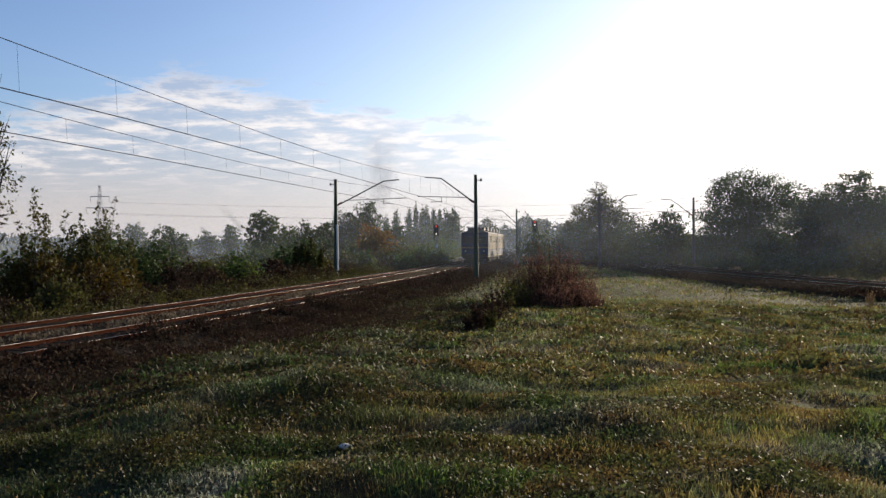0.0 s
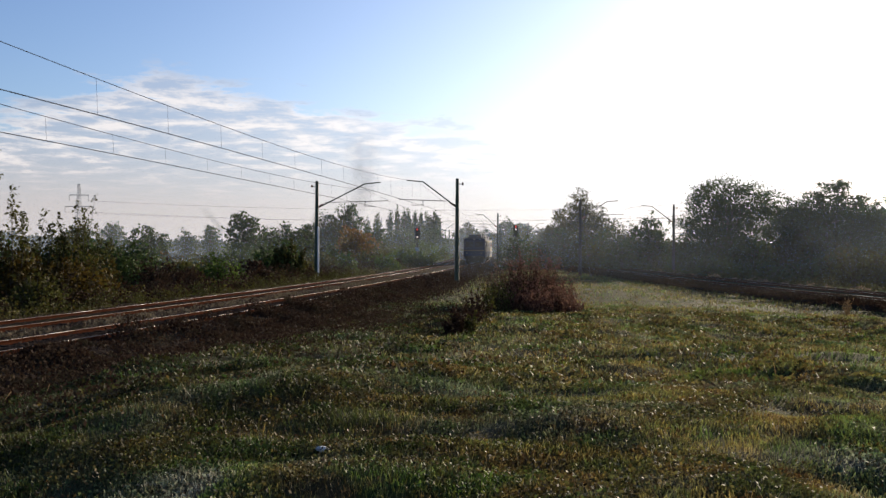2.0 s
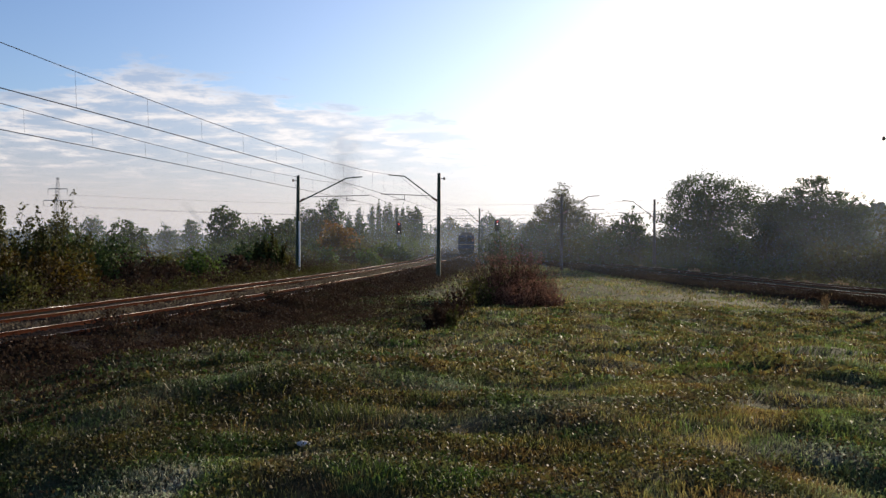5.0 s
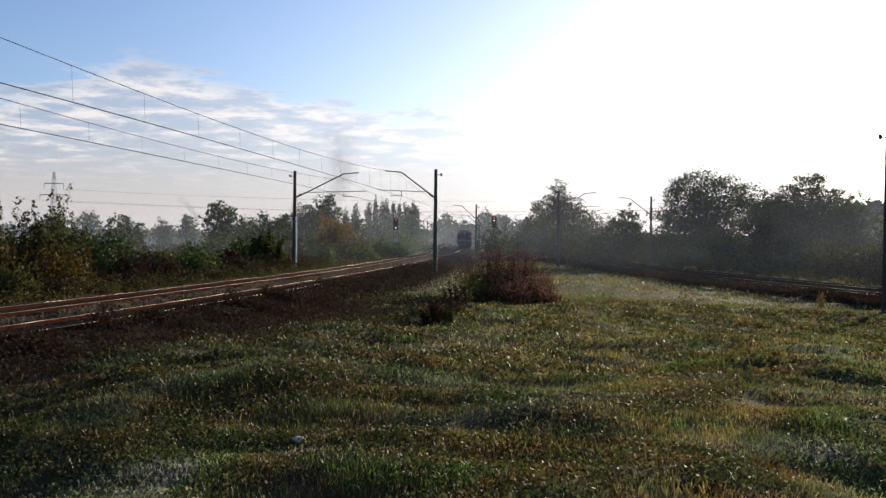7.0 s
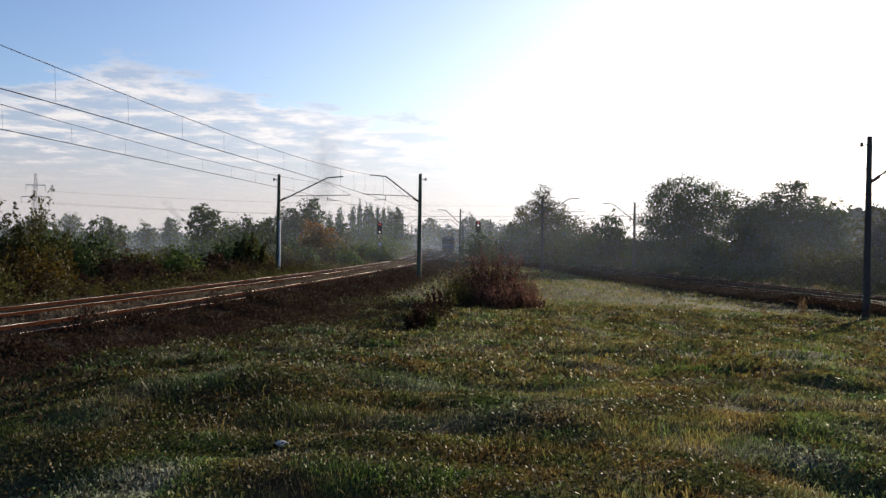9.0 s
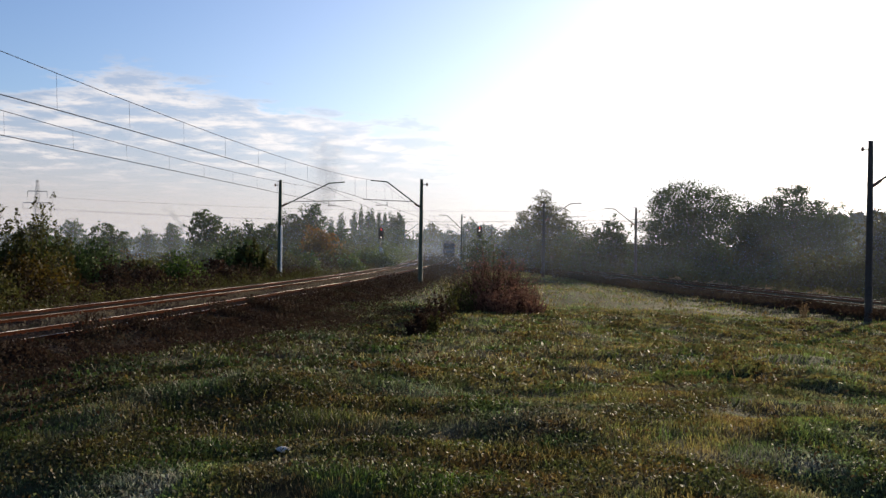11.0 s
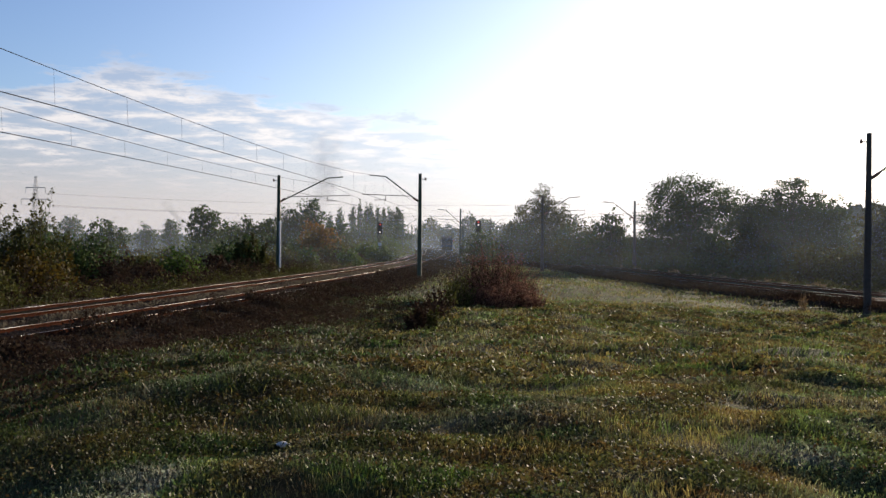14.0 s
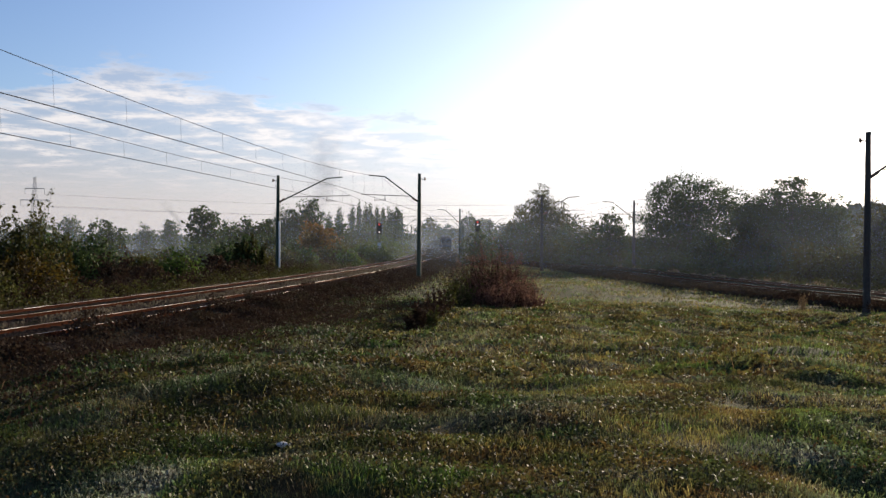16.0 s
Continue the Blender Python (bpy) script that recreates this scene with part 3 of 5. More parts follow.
for y, off in [(46, 3.9), (106, 5.9), (205, 2.7), (252, 2.7)]:
    mast(side_x, y, -1, -0.45 if y < 100 else -0.35, off=off, height=8.65 if y < 100 else 8.5, reach=min(off, 3.4), paint="mast_grey")
for y in (117, 185):
    mast(side_x, y, 1, -0.35, off=7.3, height=8.5, reach=3.2, paint="mast_grey")


def wires(path, off, ys, z_contact, z_mess, name, label, sag=1.0, r=0.011):
    """Contact and messenger wire with droppers from support to support; the heights are given support by support."""
    t = thing(name, Matrix(), label, "overhead wire")

    def at(y, o):
        h = heading(path, y)
        return float(path(y)) + o * math.cos(h), y + o * math.sin(h)

    def heights(i, f):
        dip = 4 * f * (1 - f)
        return z_contact[i] + (z_contact[i + 1] - z_contact[i]) * f - 0.05 * dip, z_mess[i] + (z_mess[i + 1] - z_mess[i]) * f - sag * dip
    con, mes = [], []
    drops = []
    for i, (a, b) in enumerate(zip(ys[:-1], ys[1:])):
        n = 18
        for j in range(n + (b == ys[-1])):
            x, yy = at(a + (b - a) * j / n, off)
            lo, hi = heights(i, j / n)
            con.append((x, yy, lo))
            mes.append((x, yy, hi))
        k = max(4, round((b - a) / 4.2))
        for j in range(k):
            f = (j + 0.38) / k
            x, yy = at(a + (b - a) * f, off)
            lo, hi = heights(i, f)
            if 12 < yy < 220:
                drops.append(((x, yy, hi), (x + 0.02, yy + 0.06, lo)))
    part("contact_wire", sweep("contact_wire", con, r * 1.35, M["wire"]), None, t)
    part("messenger_wire", sweep("messenger_wire", mes, r, M["wire"]), None, t)
    for a, b in drops:
        part("dropper", tube_bm(a, b, 0.0045, None, 4), M["wire"], t)


ALL = [-60, 8, 75, 152, 210, 270, 335, 410, 480]
LABEL = "dark contact and messenger wires hung over the track"
wires(main_x, 0.0, ALL, [6.9, 6.66, 6.2] + [6.4] * 6, [8.7, 8.5, 8.02] + [8.0] * 6, "overhead_wire", LABEL, 1.1)
wires(far_x, 0.0, ALL, [6.4, 6.33, 6.15] + [6.3] * 6, [8.1, 8.0, 7.3] + [7.6] * 6, "overhead_wire", LABEL, 0.85)
wires(side_x, 0.0, [46, 106, 165, 205, 252], [5.85] * 5, [7.4] * 5, "overhead_wire", "thin contact and messenger wires over the branch track", 0.6)
wires(side_x, 4.2, [46, 117, 185, 252], [5.85] * 4, [7.4] * 4, "overhead_wire", "thin contact and messenger wires over the branch track", 0.6)

# leaning stay of the anchor mast by the branch
stay = thing("mast_stay", pose(11.9, 104.5, -0.4), "slanting steel stay that braces a mast, pale at its foot", "mast stay")
part("stay_rod", tube_bm((0, 0, 0), (-0.9, 1.6, 6.6), 0.03, None, 6), M["mast_grey"], stay)
part("stay_foot", box_bm((-0.13, -0.13, -0.1), (0.13, 0.13, 0.45), 0.04), M["concrete"], stay, "pale concrete stay foot")


# ---- signals ----
def signal(x, y, z0, top, lit, pale):
    t = thing("railway_signal", pose(x, y, z0), "tall railway light signal showing red, dark head on a grey post", "railway signal", "light signals")
    part("post", tube_bm((0, 0, 0), (0, 0, top - z0 - 0.9), 0.07, 0.06, 8), M["signal_grey"], t)
    part("base", box_bm((-0.25, -0.25, -0.1), (0.25, 0.25, 0.35), 0.03), M["concrete"], t)
    hz = top - z0
    head = part("signal_head", box_bm((-0.36, -0.10, hz - 1.55), (0.36, 0.16, hz), 0.14), M["signal_black"], t, "black lamp housing")
    for i in range(4):
        zc = hz - 0.25 - i * 0.35
        part("hood", tube_bm((0, -0.34, zc), (0, -0.09, zc), 0.135, 0.135, 10), M["signal_black"], head)
        part("lens", tube_bm((0, -0.36, zc), (0, -0.345, zc), 0.10, None, 12), M["red_glow"] if i == lit else M["white_glow"] if i == pale else M["loco_glass"], head, "glowing red lens" if i == lit else "pale lit lens" if i == pale else "")
    part("number_plate", box_bm((-0.2, -0.1, hz - 3.2), (0.2, -0.06, hz - 2.75)), M["sign_white"], t, "small white plate on the post")
    for s in (-0.16, 0.16):
        part("ladder_rail", tube_bm((s, 0.2, 0.2), (s, 0.2, hz - 1.5), 0.02, None, 5), M["signal_grey"], t)


signal(-8.75, 132, -0.3, 5.5, 0, 3)
signal(4.6, 128, -0.3, 5.85, 0, 1)


# ---- locomotive ----
def loco_section(tail):
    """One half of a double electric locomotive, 15.6 m long; y runs forward, the cab end (tail) faces back."""
    L = 15.2
    t = thing("locomotive_section", Matrix(), "dark blue electric locomotive half with pale upper sides", "locomotive", "coupled locomotive halves")
    bm = bmesh.new()
    box(bm, (-1.5, 0.0, 1.0), (1.5, L, 3.62), 0.09)
    for v in bm.verts:
        if v.co.y < 0.4 and v.co.z > 2.2:
            v.co.y += (v.co.z - 2.2) * 0.16
    body_ = part("body", bm, M["loco_blue"], t, "dark blue painted steel body")
    for sx in (-1, 1):
        part("side_band", box_bm((sx * 1.502 - 0.006, 0.9, 1.75), (sx * 1.502 + 0.006, L - 0.3, 3.45)), M["loco_cream"], body_, "pale grey-cream upper side")
        for y in (3.1, 4.1, 5.1, 8.3, 9.3, 11.9, 12.9):
            part("side_window", box_bm((sx * 1.511 - 0.006, y, 2.5), (sx * 1.511 + 0.006, y + 0.55, 3.25)), M["loco_glass"], body_)
        for y in (6.9, 11.0):
            part("door_seam", box_bm((sx * 1.511 - 0.004, y, 1.4), (sx * 1.511 + 0.004, y + 0.12, 3.4)), M["loco_dark"], body_)
        for y in (2.0, 5.4, 9.8, 13.2):
            part("sand_box", box_bm((sx * 1.38 - 0.12, y, 0.62), (sx * 1.38 + 0.12, y + 0.6, 1.02), 0.04), M["loco_cream"], body_)
        part("cab_door", box_bm((sx * 1.511 - 0.006, 1.5, 1.45), (sx * 1.511 + 0.006, 2.2, 3.3)), M["loco_blue"], body_)
        part("handrail", tube_bm((sx * 1.56, 1.4, 1.3), (sx * 1.56, 1.4, 2.7), 0.02, None, 5), M["bare_steel"], body_)
        part("sole_bar", box_bm((sx * 1.44 - 0.05, 0.2, 0.82), (sx * 1.44 + 0.05, L - 0.2, 1.05)), M["loco_dark"], body_)
    bm = bmesh.new()
    n = 9
    prof = [(-1.48 + 2.96 * i / n, 3.58 + 0.34 * math.sin(math.pi * i / n)) for i in range(n + 1)]
    rows = [[bm.verts.new((x, y, z)) for x, z in prof] for y in (0.35, L - 0.05)]
    for i in range(n):
        bm.faces.new((rows[0][i], rows[0][i + 1], rows[1][i + 1], rows[1][i]))
    bm.faces.new(rows[0][::-1])
    bm.faces.new(rows[1])
    roof = part("roof", bm, M["loco_roof"], t, "sooty grey curved roof")
    for y, w, h in ((2.2, 0.9, 0.28), (4.6, 1.1, 0.35), (7.2, 0.8, 0.3), (9.6, 1.1, 0.32), (12.2, 0.9, 0.3)):
        part("roof_box", box_bm((-w, y, 3.8), (w, y + 1.5, 3.9 + h), 0.05), M["loco_roof"], roof)
    for sx in (-0.9, 0.9):
        part("roof_conduit", tube_bm((sx, 1.0, 3.97), (sx, L - 0.6, 3.97), 0.035, None, 6), M["bare_steel"], roof)
    for k in range(7):
        part("roof_insulator", tube_bm((0.55 * (-1) ** k, 1.6 + k * 1.9, 3.85), (0.55 * (-1) ** k, 1.6 + k * 1.9, 4.25), 0.07, None, 8), M["porcelain"], roof)
    if tail:
        for sx in (-1, 1):
            part("windscreen", box_bm((sx * 0.68 - 0.56, 0.02, 2.45), (sx * 0.68 + 0.56, 0.14, 3.15)), M["loco_glass"], body_)
            lamp = part("headlight", tube_bm((sx * 1.02, -0.06, 1.55), (sx * 1.02, 0.05, 1.55), 0.13, None, 14), M["loco_dark"], body_)
            part("lamp_glass", tube_bm((sx * 1.02, -0.075, 1.55), (sx * 1.02, -0.06, 1.55), 0.095, None, 14), M["lamp_glass"], lamp)
            buf = part("buffer", tube_bm((sx * 0.88, -0.45, 1.06), (sx * 0.88, 0.05, 1.06), 0.11, None, 10), M["loco_dark"], t)
            part("buffer_plate", tube_bm((sx * 0.88, -0.5, 1.06), (sx * 0.88, -0.45, 1.06), 0.2, None, 14), M["loco_dark"], buf)
        part("waist_stripe", box_bm((-1.46, -0.012, 1.86), (1.46, 0.0, 2.02)), M["yellow_trim"], body_, "thin dull stripe round the cab")
        part("top_lamp", tube_bm((0, 0.05, 3.5), (0, 0.3, 3.5), 0.14, None, 12), M["lamp_glass"], body_)
        part("buffer_beam", box_bm((-1.35, -0.03, 0.72), (1.35, 0.2, 1.2), 0.03), M["loco_dark"], t)
        part("coupling_hook", box_bm((-0.07, -0.35, 0.95), (0.07, 0.0, 1.12), 0.02), M["bare_steel"], t)
        part("snow_plough", box_bm((-1.25, -0.02, 0.22), (1.25, 0.08, 0.62), 0.02), M["loco_dark"], t)
        for sx in (-1, 1):
            part("wiper", tube_bm((sx * 0.68, 0.0, 2.42), (sx * 0.45, 0.05, 2.95), 0.015, None, 4), M["loco_dark"], body_)
    else:
        part("gangway", box_bm((-0.5, -0.42, 1.1), (0.5, 0.0, 3.2), 0.04), M["loco_dark"], t)
    for yb in (3.6, 11.4):
        fr = part("bogie", box_bm((-1.15, yb - 2.1, 0.48), (1.15, yb + 2.1, 0.92), 0.06), M["loco_dark"], t)
        for yw in (yb - 1.5, yb + 1.5):
            for sx in (-1, 1):
                part("wheel", tube_bm((sx * 0.70, yw, 0.62), (sx * 0.83, yw, 0.62), 0.62, None, 20), M["loco_dark"], fr)
                part("axle_box", box_bm((sx * 1.2 - 0.08, yw - 0.25, 0.42), (sx * 1.2 + 0.08, yw + 0.25, 0.82), 0.03), M["loco_dark"], fr)
    part("underfloor_box", box_bm((-1.2, 6.2, 0.35), (1.2, 8.8, 1.0), 0.05), M["loco_dark"], t)
    # folded or raised current collector
    pan = part("pantograph", box_bm((-0.75, 10.9, 4.1), (0.75, 12.5, 4.2)), M["bare_steel"], t)
    zt = 5.75 if not tail else 4.55
    for sx in (-0.6, 0.6):
        part("lower_arm", tube_bm((sx, 11.0, 4.2), (sx * 0.8, 12.3, (zt + 4.2) / 2), 0.035, None, 6), M["bare_steel"], pan)
        part("upper_arm", tube_bm((sx * 0.8, 12.3, (zt + 4.2) / 2), (sx * 0.7, 11.2, zt), 0.03, None, 6), M["bare_steel"], pan)
    part("contact_shoe", box_bm((-0.95, 11.0, zt), (0.95, 11.4, zt + 0.05), 0.02), M["bare_steel"], pan)
    return t


loco_rear = loco_section(True)
loco_front = loco_section(False)


# ---- trees and shrubs ----
def leaves(pts, size, rng, mat, name, upright=0.0):
    """Small pointed leaves, one at each point, turned at random."""
    n = len(pts)
    a = rng.normal(size=(n, 3))
    a[:, 2] += upright
    a /= np.linalg.norm(a, axis=1, keepdims=True)
    b = np.cross(a, rng.normal(size=(n, 3)))
    b /= np.linalg.norm(b, axis=1, keepdims=True)
    s = size * rng.uniform(0.6, 1.4, (n, 1))
    c = np.cross(a, b)
    V = np.stack([pts - a * s, pts + b * s * 0.55 + c * s * 0.12, pts + a * s, pts - b * s * 0.55 + c * s * 0.12], 1).reshape(-1, 3)
    return bulk(name, V, np.arange(4 * n).reshape(-1, 4), mat)


def limbs(bm, base, lobes, rng, r, fork):
    """A trunk that forks towards the lobes of the crown."""
    base = Vector(base)
    top = max(l[2] for l in lobes)
    mid = base + Vector((rng.normal() * 0.04 * top, rng.normal() * 0.04 * top, top * fork))
    tube(bm, base, mid, r, r * 0.7, 8)
    tip = mid + Vector((rng.normal() * 0.05 * top, rng.normal() * 0.05 * top, top * (0.95 - fork)))
    tube(bm, mid, tip, r * 0.68, r * 0.12, 7)
    for lx, ly, lz, lr in lobes:
        k = rng.uniform(0.3, 0.95)
        a = base.lerp(mid, k) if k < 0.55 else mid.lerp(tip, (k - 0.55) * 0.8)
        e = Vector((lx, ly, lz))
        m = a.lerp(e, 0.5) + Vector((rng.normal() * 0.1, rng.normal() * 0.1, 0.08 * (e - a).length))
        tube(bm, a, m, r * 0.34, r * 0.22, 5)
        tube(bm, m, e, r * 0.22, r * 0.05, 5)
        for _ in range(2):
            g = e + Vector(rng.normal(size=3)) * lr * 0.6
            tube(bm, m.lerp(e, 0.6), g, r * 0.1, r * 0.03, 4)


def crown_points(kind, height, width, low, count, rng):
    """Places for leaves inside a ragged crown: an uneven outline, clusters, and gaps between them."""
    n = count * 3
    d = rng.normal(size=(n, 3))
    d /= np.linalg.norm(d, axis=1, keepdims=True)
    edge = np.ones(n)
    for f, a in ((2.0, 0.13), (3.7, 0.10), (7.0, 0.09), (13.0, 0.07)):
        k, q = rng.normal(size=(3, 3)), rng.uniform(0, 6.283, 3)
        edge += a * np.sum(np.sin(f * d @ k.T + q), axis=1) / 1.7
    r = rng.uniform(0.05, 1.0, n) ** 0.5 * (1 + 0.025 * rng.normal(size=n))
    if kind in ("hedge", "shrub"):
        c, s = np.array([0, 0, 0.12 * height]), np.array([width / 2, min(width / 2, 3.0), 0.88 * height])
        d[:, 2] = np.abs(d[:, 2]) * np.where(rng.uniform(size=n) < 0.12, -0.1, 1)
    elif kind == "poplar":
        c, s = np.array([0, 0, (0.05 + 0.5) * height]), np.array([width / 2, width / 2, 0.48 * height])
    else:
        c, s = np.array([0, 0, (low + (1 - low) * 0.52) * height]), np.array([width / 2, width / 2, (1 - low) * 0.5 * height])
    p = c + d * (r * edge)[:, None] * s
    if kind == "round":
        p[:, 0] *= 1.0 - 0.25 * np.clip((p[:, 2] / height - 0.75) / 0.25, 0, 1)
    p[:, 2] *= height / np.percentile(p[:, 2], 99.6)
    p[:, :2] *= (width / 2) / np.percentile(np.abs(p[:, 0]), 98.5)
    wave = 0.16 * min(height, width) + 0.25
    v = np.zeros(n)
    for w in (1.0, 0.55, 0.3):
        for _ in range(3):
            k = rng.normal(size=3)
            k *= 6.283 / (wave * w * np.linalg.norm(k))
            v += np.sqrt(w) * np.sin(p @ k + rng.uniform(0, 6.283))
    p = p[v > {"round": -0.9, "poplar": -0.8}.get(kind, -1.1)]
    if kind == "round":
        # twigs in clusters, which leave sky between them along the rim
        hubs = p[rng.integers(0, len(p), 210)]
        m = int(count * 0.72)
        q = hubs[rng.integers(0, len(hubs), m)] + np.clip(rng.normal(size=(m, 3)), -1.7, 1.7) * np.array([1.0, 1.0, 0.6]) * 0.05 * min(height, width)
        p = np.concatenate([q, p[:count - m]])
    return p[:count]


def tree(x, y, height, width, mat, seed, label, kind="round", density=1.0, leaf=0.16, name="tree", group="", low=0.12, category="tree", z=None):
    rng = np.random.default_rng(seed)
    z = float(ground_z(x, y)) if z is None else z
    t = thing(name, pose(x, y, z - 0.05), label, category, group)
    lobes = []
    n = {"round": 60, "poplar": 22, "shrub": 22, "hedge": 40}[kind]
    for i in range(n):
        f = (i + 0.5) / n
        if kind == "poplar":
            h = low + (0.97 - low) * f
            w = 0.5 * width * (0.35 + 0.65 * math.sin(math.pi * min(1, 0.15 + 0.85 * (1 - f)) ** 0.8)) * 0.5
            q = width * (0.38 - 0.26 * f)
        elif kind == "shrub" or kind == "hedge":
            h = rng.uniform(0.12, 0.82)
            w = 0.5 * width * math.sqrt(max(0.05, 1 - (h / 1.05) ** 2)) * rng.uniform(0.2, 0.95)
            q = rng.uniform(0.08, 0.17) * max(min(width, height * 1.5), 0.4)
        else:
            h = low + (0.93 - low) * f
            dome = math.sqrt(max(0.0, 1 - ((h - 0.55) / 0.5) ** 2))
            w = 0.5 * width * dome * rng.uniform(0.35, 0.95)
            q = rng.uniform(0.06, 0.13) * min(width, height)
        a = rng.uniform(0, 6.283)
        lobes.append((w * math.cos(a), w * math.sin(a), h * height, q))
    top = 1.0 * height
    scale = top / max(l[2] + 0.75 * l[3] for l in lobes)
    lobes = [(a, b, c * scale, d) for a, b, c, d in lobes]
    bm = bmesh.new()
    if kind in ("shrub", "hedge"):
        for l in lobes:
            tube(bm, (l[0] * 0.25, l[1] * 0.25, -0.1), (l[0], l[1], l[2] + l[3] * 0.5), 0.012 * height + 0.008, 0.006, 5)
    else:
        limbs(bm, (0, 0, -0.2), lobes, rng, 0.022 * height + 0.03, 0.35)
    part("trunk" if kind not in ("shrub", "hedge") else "stem", bm, M["bark"], t)
    d_eye = math.hypot(x, y)
    cnt = int(min(36000 if leaf < 0.135 and d_eye > 90 else 10000 if kind == "hedge" else 13000, max(1500, density * 4.2 * height * width / leaf**2)))
    p = crown_points(kind, height, width, low, cnt, rng)
    p[:, 2] = np.maximum(p[:, 2], 0.02)
    part("crown", leaves(p, leaf, rng, M[mat], "crown"), None, t)
    return t


SIGHT_MID, SIGHT_UNIT, SIGHT_LEVEL = 784, 1700, 430


def bearing_x(brg, d):
    """Sideways place of a bearing, in marks of the surveying scale, at depth d."""
    return (brg - SIGHT_MID) / SIGHT_UNIT * d


def sight_height(py, d, z=0.0):
    return EYE + (SIGHT_LEVEL - py) / SIGHT_UNIT * d - z


def stand(brg, top, d, marks, mat, seed, label, kind="round", **k):
    x = bearing_x(brg, d)
    z = float(ground_z(x, d))
    return tree(x, d, sight_height(top, d, z), marks / SIGHT_UNIT * d, mat, seed, label, kind, z=z, **k)


def stalks(x, y, height, spread, count, mat, leaf, per, seed, name, label, category, group="", stem="bark", bare=0.25, z=None, splay=0.35):
    """Many thin upright stems from one foot, each with small leaves along its upper part."""
    rng = np.random.default_rng(seed)
    z = float(ground_z(x, y)) if z is None else z
    t = thing(name, pose(x, y, z - 0.03), label, category, group)
    a, r = rng.uniform(0, 6.283, count), np.sqrt(rng.uniform(0, 1, count)) * spread * 0.5
    bx, by = np.cos(a) * r, np.sin(a) * r
    h = 1.1 * height * rng.uniform(0.6, 1.0, count) * (1 - 0.3 * (r / (spread * 0.5 + 1e-6)) ** 2)
    la = a + rng.normal(size=count) * 0.9
    ln = np.abs(rng.normal(size=count)) * splay * h
    tx, ty = bx + np.cos(la) * ln, by + np.sin(la) * ln
    bm = bmesh.new()
    single = count <= 20
    for i in range(count):
        m = ((bx[i] * 0.6 + tx[i] * 0.4), (by[i] * 0.6 + ty[i] * 0.4), h[i] * 0.55)
        w = 0.004 + 0.0035 * height
        tube(bm, (bx[i], by[i], -0.05), m, w, w * 0.7, 3)
        tube(bm, m, (tx[i], ty[i], h[i]), w * 0.7, w * 0.2, 3)
        if single:
            part("stem", bm, M[stem], t)
            bm = bmesh.new()
    if single:
        bm.free()
    else:
        tagged(part("stem", bm, M[stem], t), kind="stuff")
    k = rng.integers(0, count, count * per)
    f = bare + (1 - bare) * rng.uniform(0, 1, count * per) ** 0.8
    brg, py = bx[k] + (tx[k] - bx[k]) * f * f, by[k] + (ty[k] - by[k]) * f * f
    w = 0.06 * height * (1.25 - f)
    p = np.stack([brg + rng.normal(size=len(k)) * w, py + rng.normal(size=len(k)) * w, h[k] * f + rng.normal(size=len(k)) * w * 0.6], -1)
    p[:, 2] = np.maximum(p[:, 2], 0.02)
    part("foliage", leaves(p, leaf, rng, M[mat], "foliage", 0.5), None, t)
    return t


def clump(brg, top, d, marks, count, mat, leaf, per, seed, *a, **k):
    x = bearing_x(brg, d)
    z = float(ground_z(x, d))
    return stalks(x, d, sight_height(top, d, z), marks / SIGHT_UNIT * d, count, mat, leaf, per, seed, *a, z=z, **k)


# right of the meadow, behind the branch
stand(1216, 304, 128, 182, "leaf_dark", 21, "broad oak with thinning dark leaves behind the track", "round", leaf=0.125, density=0.75, low=0.08)
stand(1335, 345, 112, 110, "leaf_dark", 12, "dense dark green tree beside the branch track", "round", leaf=0.125, density=1.3, low=0.03)
stand(1395, 318, 108, 150, "leaf_dark", 13, "dense dark green tree beside the branch track", "round", leaf=0.125, density=1.3, low=0.03)
stand(1462, 340, 112, 90, "leaf_dark", 14, "dark green tree with a ragged top", "round", leaf=0.13, density=0.7, low=0.05)
stand(1560, 345, 105, 90, "leaf_olive", 15, "thin olive tree with yellowing leaves", "round", leaf=0.2, density=0.4, low=0.15)
# Added tree beyond the right edge of the view, there to cast shade.
stand(1630, 280, 105, 96, "leaf_dark", 16, "unseen tall dark green tree added to cast shade", "round", leaf=0.25, density=1.2, low=0.05)
for i, (brg, top, d, w, mat) in enumerate([(1440, 425, 84, 120, "leaf_olive"), (1510, 430, 80, 110, "leaf_olive"), (1580, 440, 74, 110, "leaf_olive"), (1360, 440, 92, 110, "leaf_dark"), (1275, 445, 98, 100, "leaf_dark"), (1190, 440, 104, 90, "leaf_dark"), (1660, 430, 70, 130, "leaf_olive"), (1258, 398, 116, 96, "leaf_dark"), (1180, 412, 121, 84, "leaf_dark"), (1320, 405, 106, 90, "leaf_olive"), (1152, 402, 124, 90, "leaf_dark"), (1206, 396, 123, 96, "leaf_dark")]):
    stand(brg, top, d, w, mat, 30 + i, "tangled hedge bush along the branch track", "hedge", leaf=0.13, density=0.6, name="hedge_bush", group="bushes along the branch", category="bush")
stand(958, 332, 165, 82, "leaf_olive", 41, "tall tree with thin brownish crown", "round", leaf=0.13, density=0.4, low=0.2)
stand(925, 375, 170, 60, "leaf_olive", 42, "brownish autumn tree in the haze", "round", leaf=0.22, density=0.6, low=0.1)
stand(992, 365, 160, 60, "leaf_olive", 43, "olive tree at the wood's edge", "round", leaf=0.22, density=0.6, low=0.1)
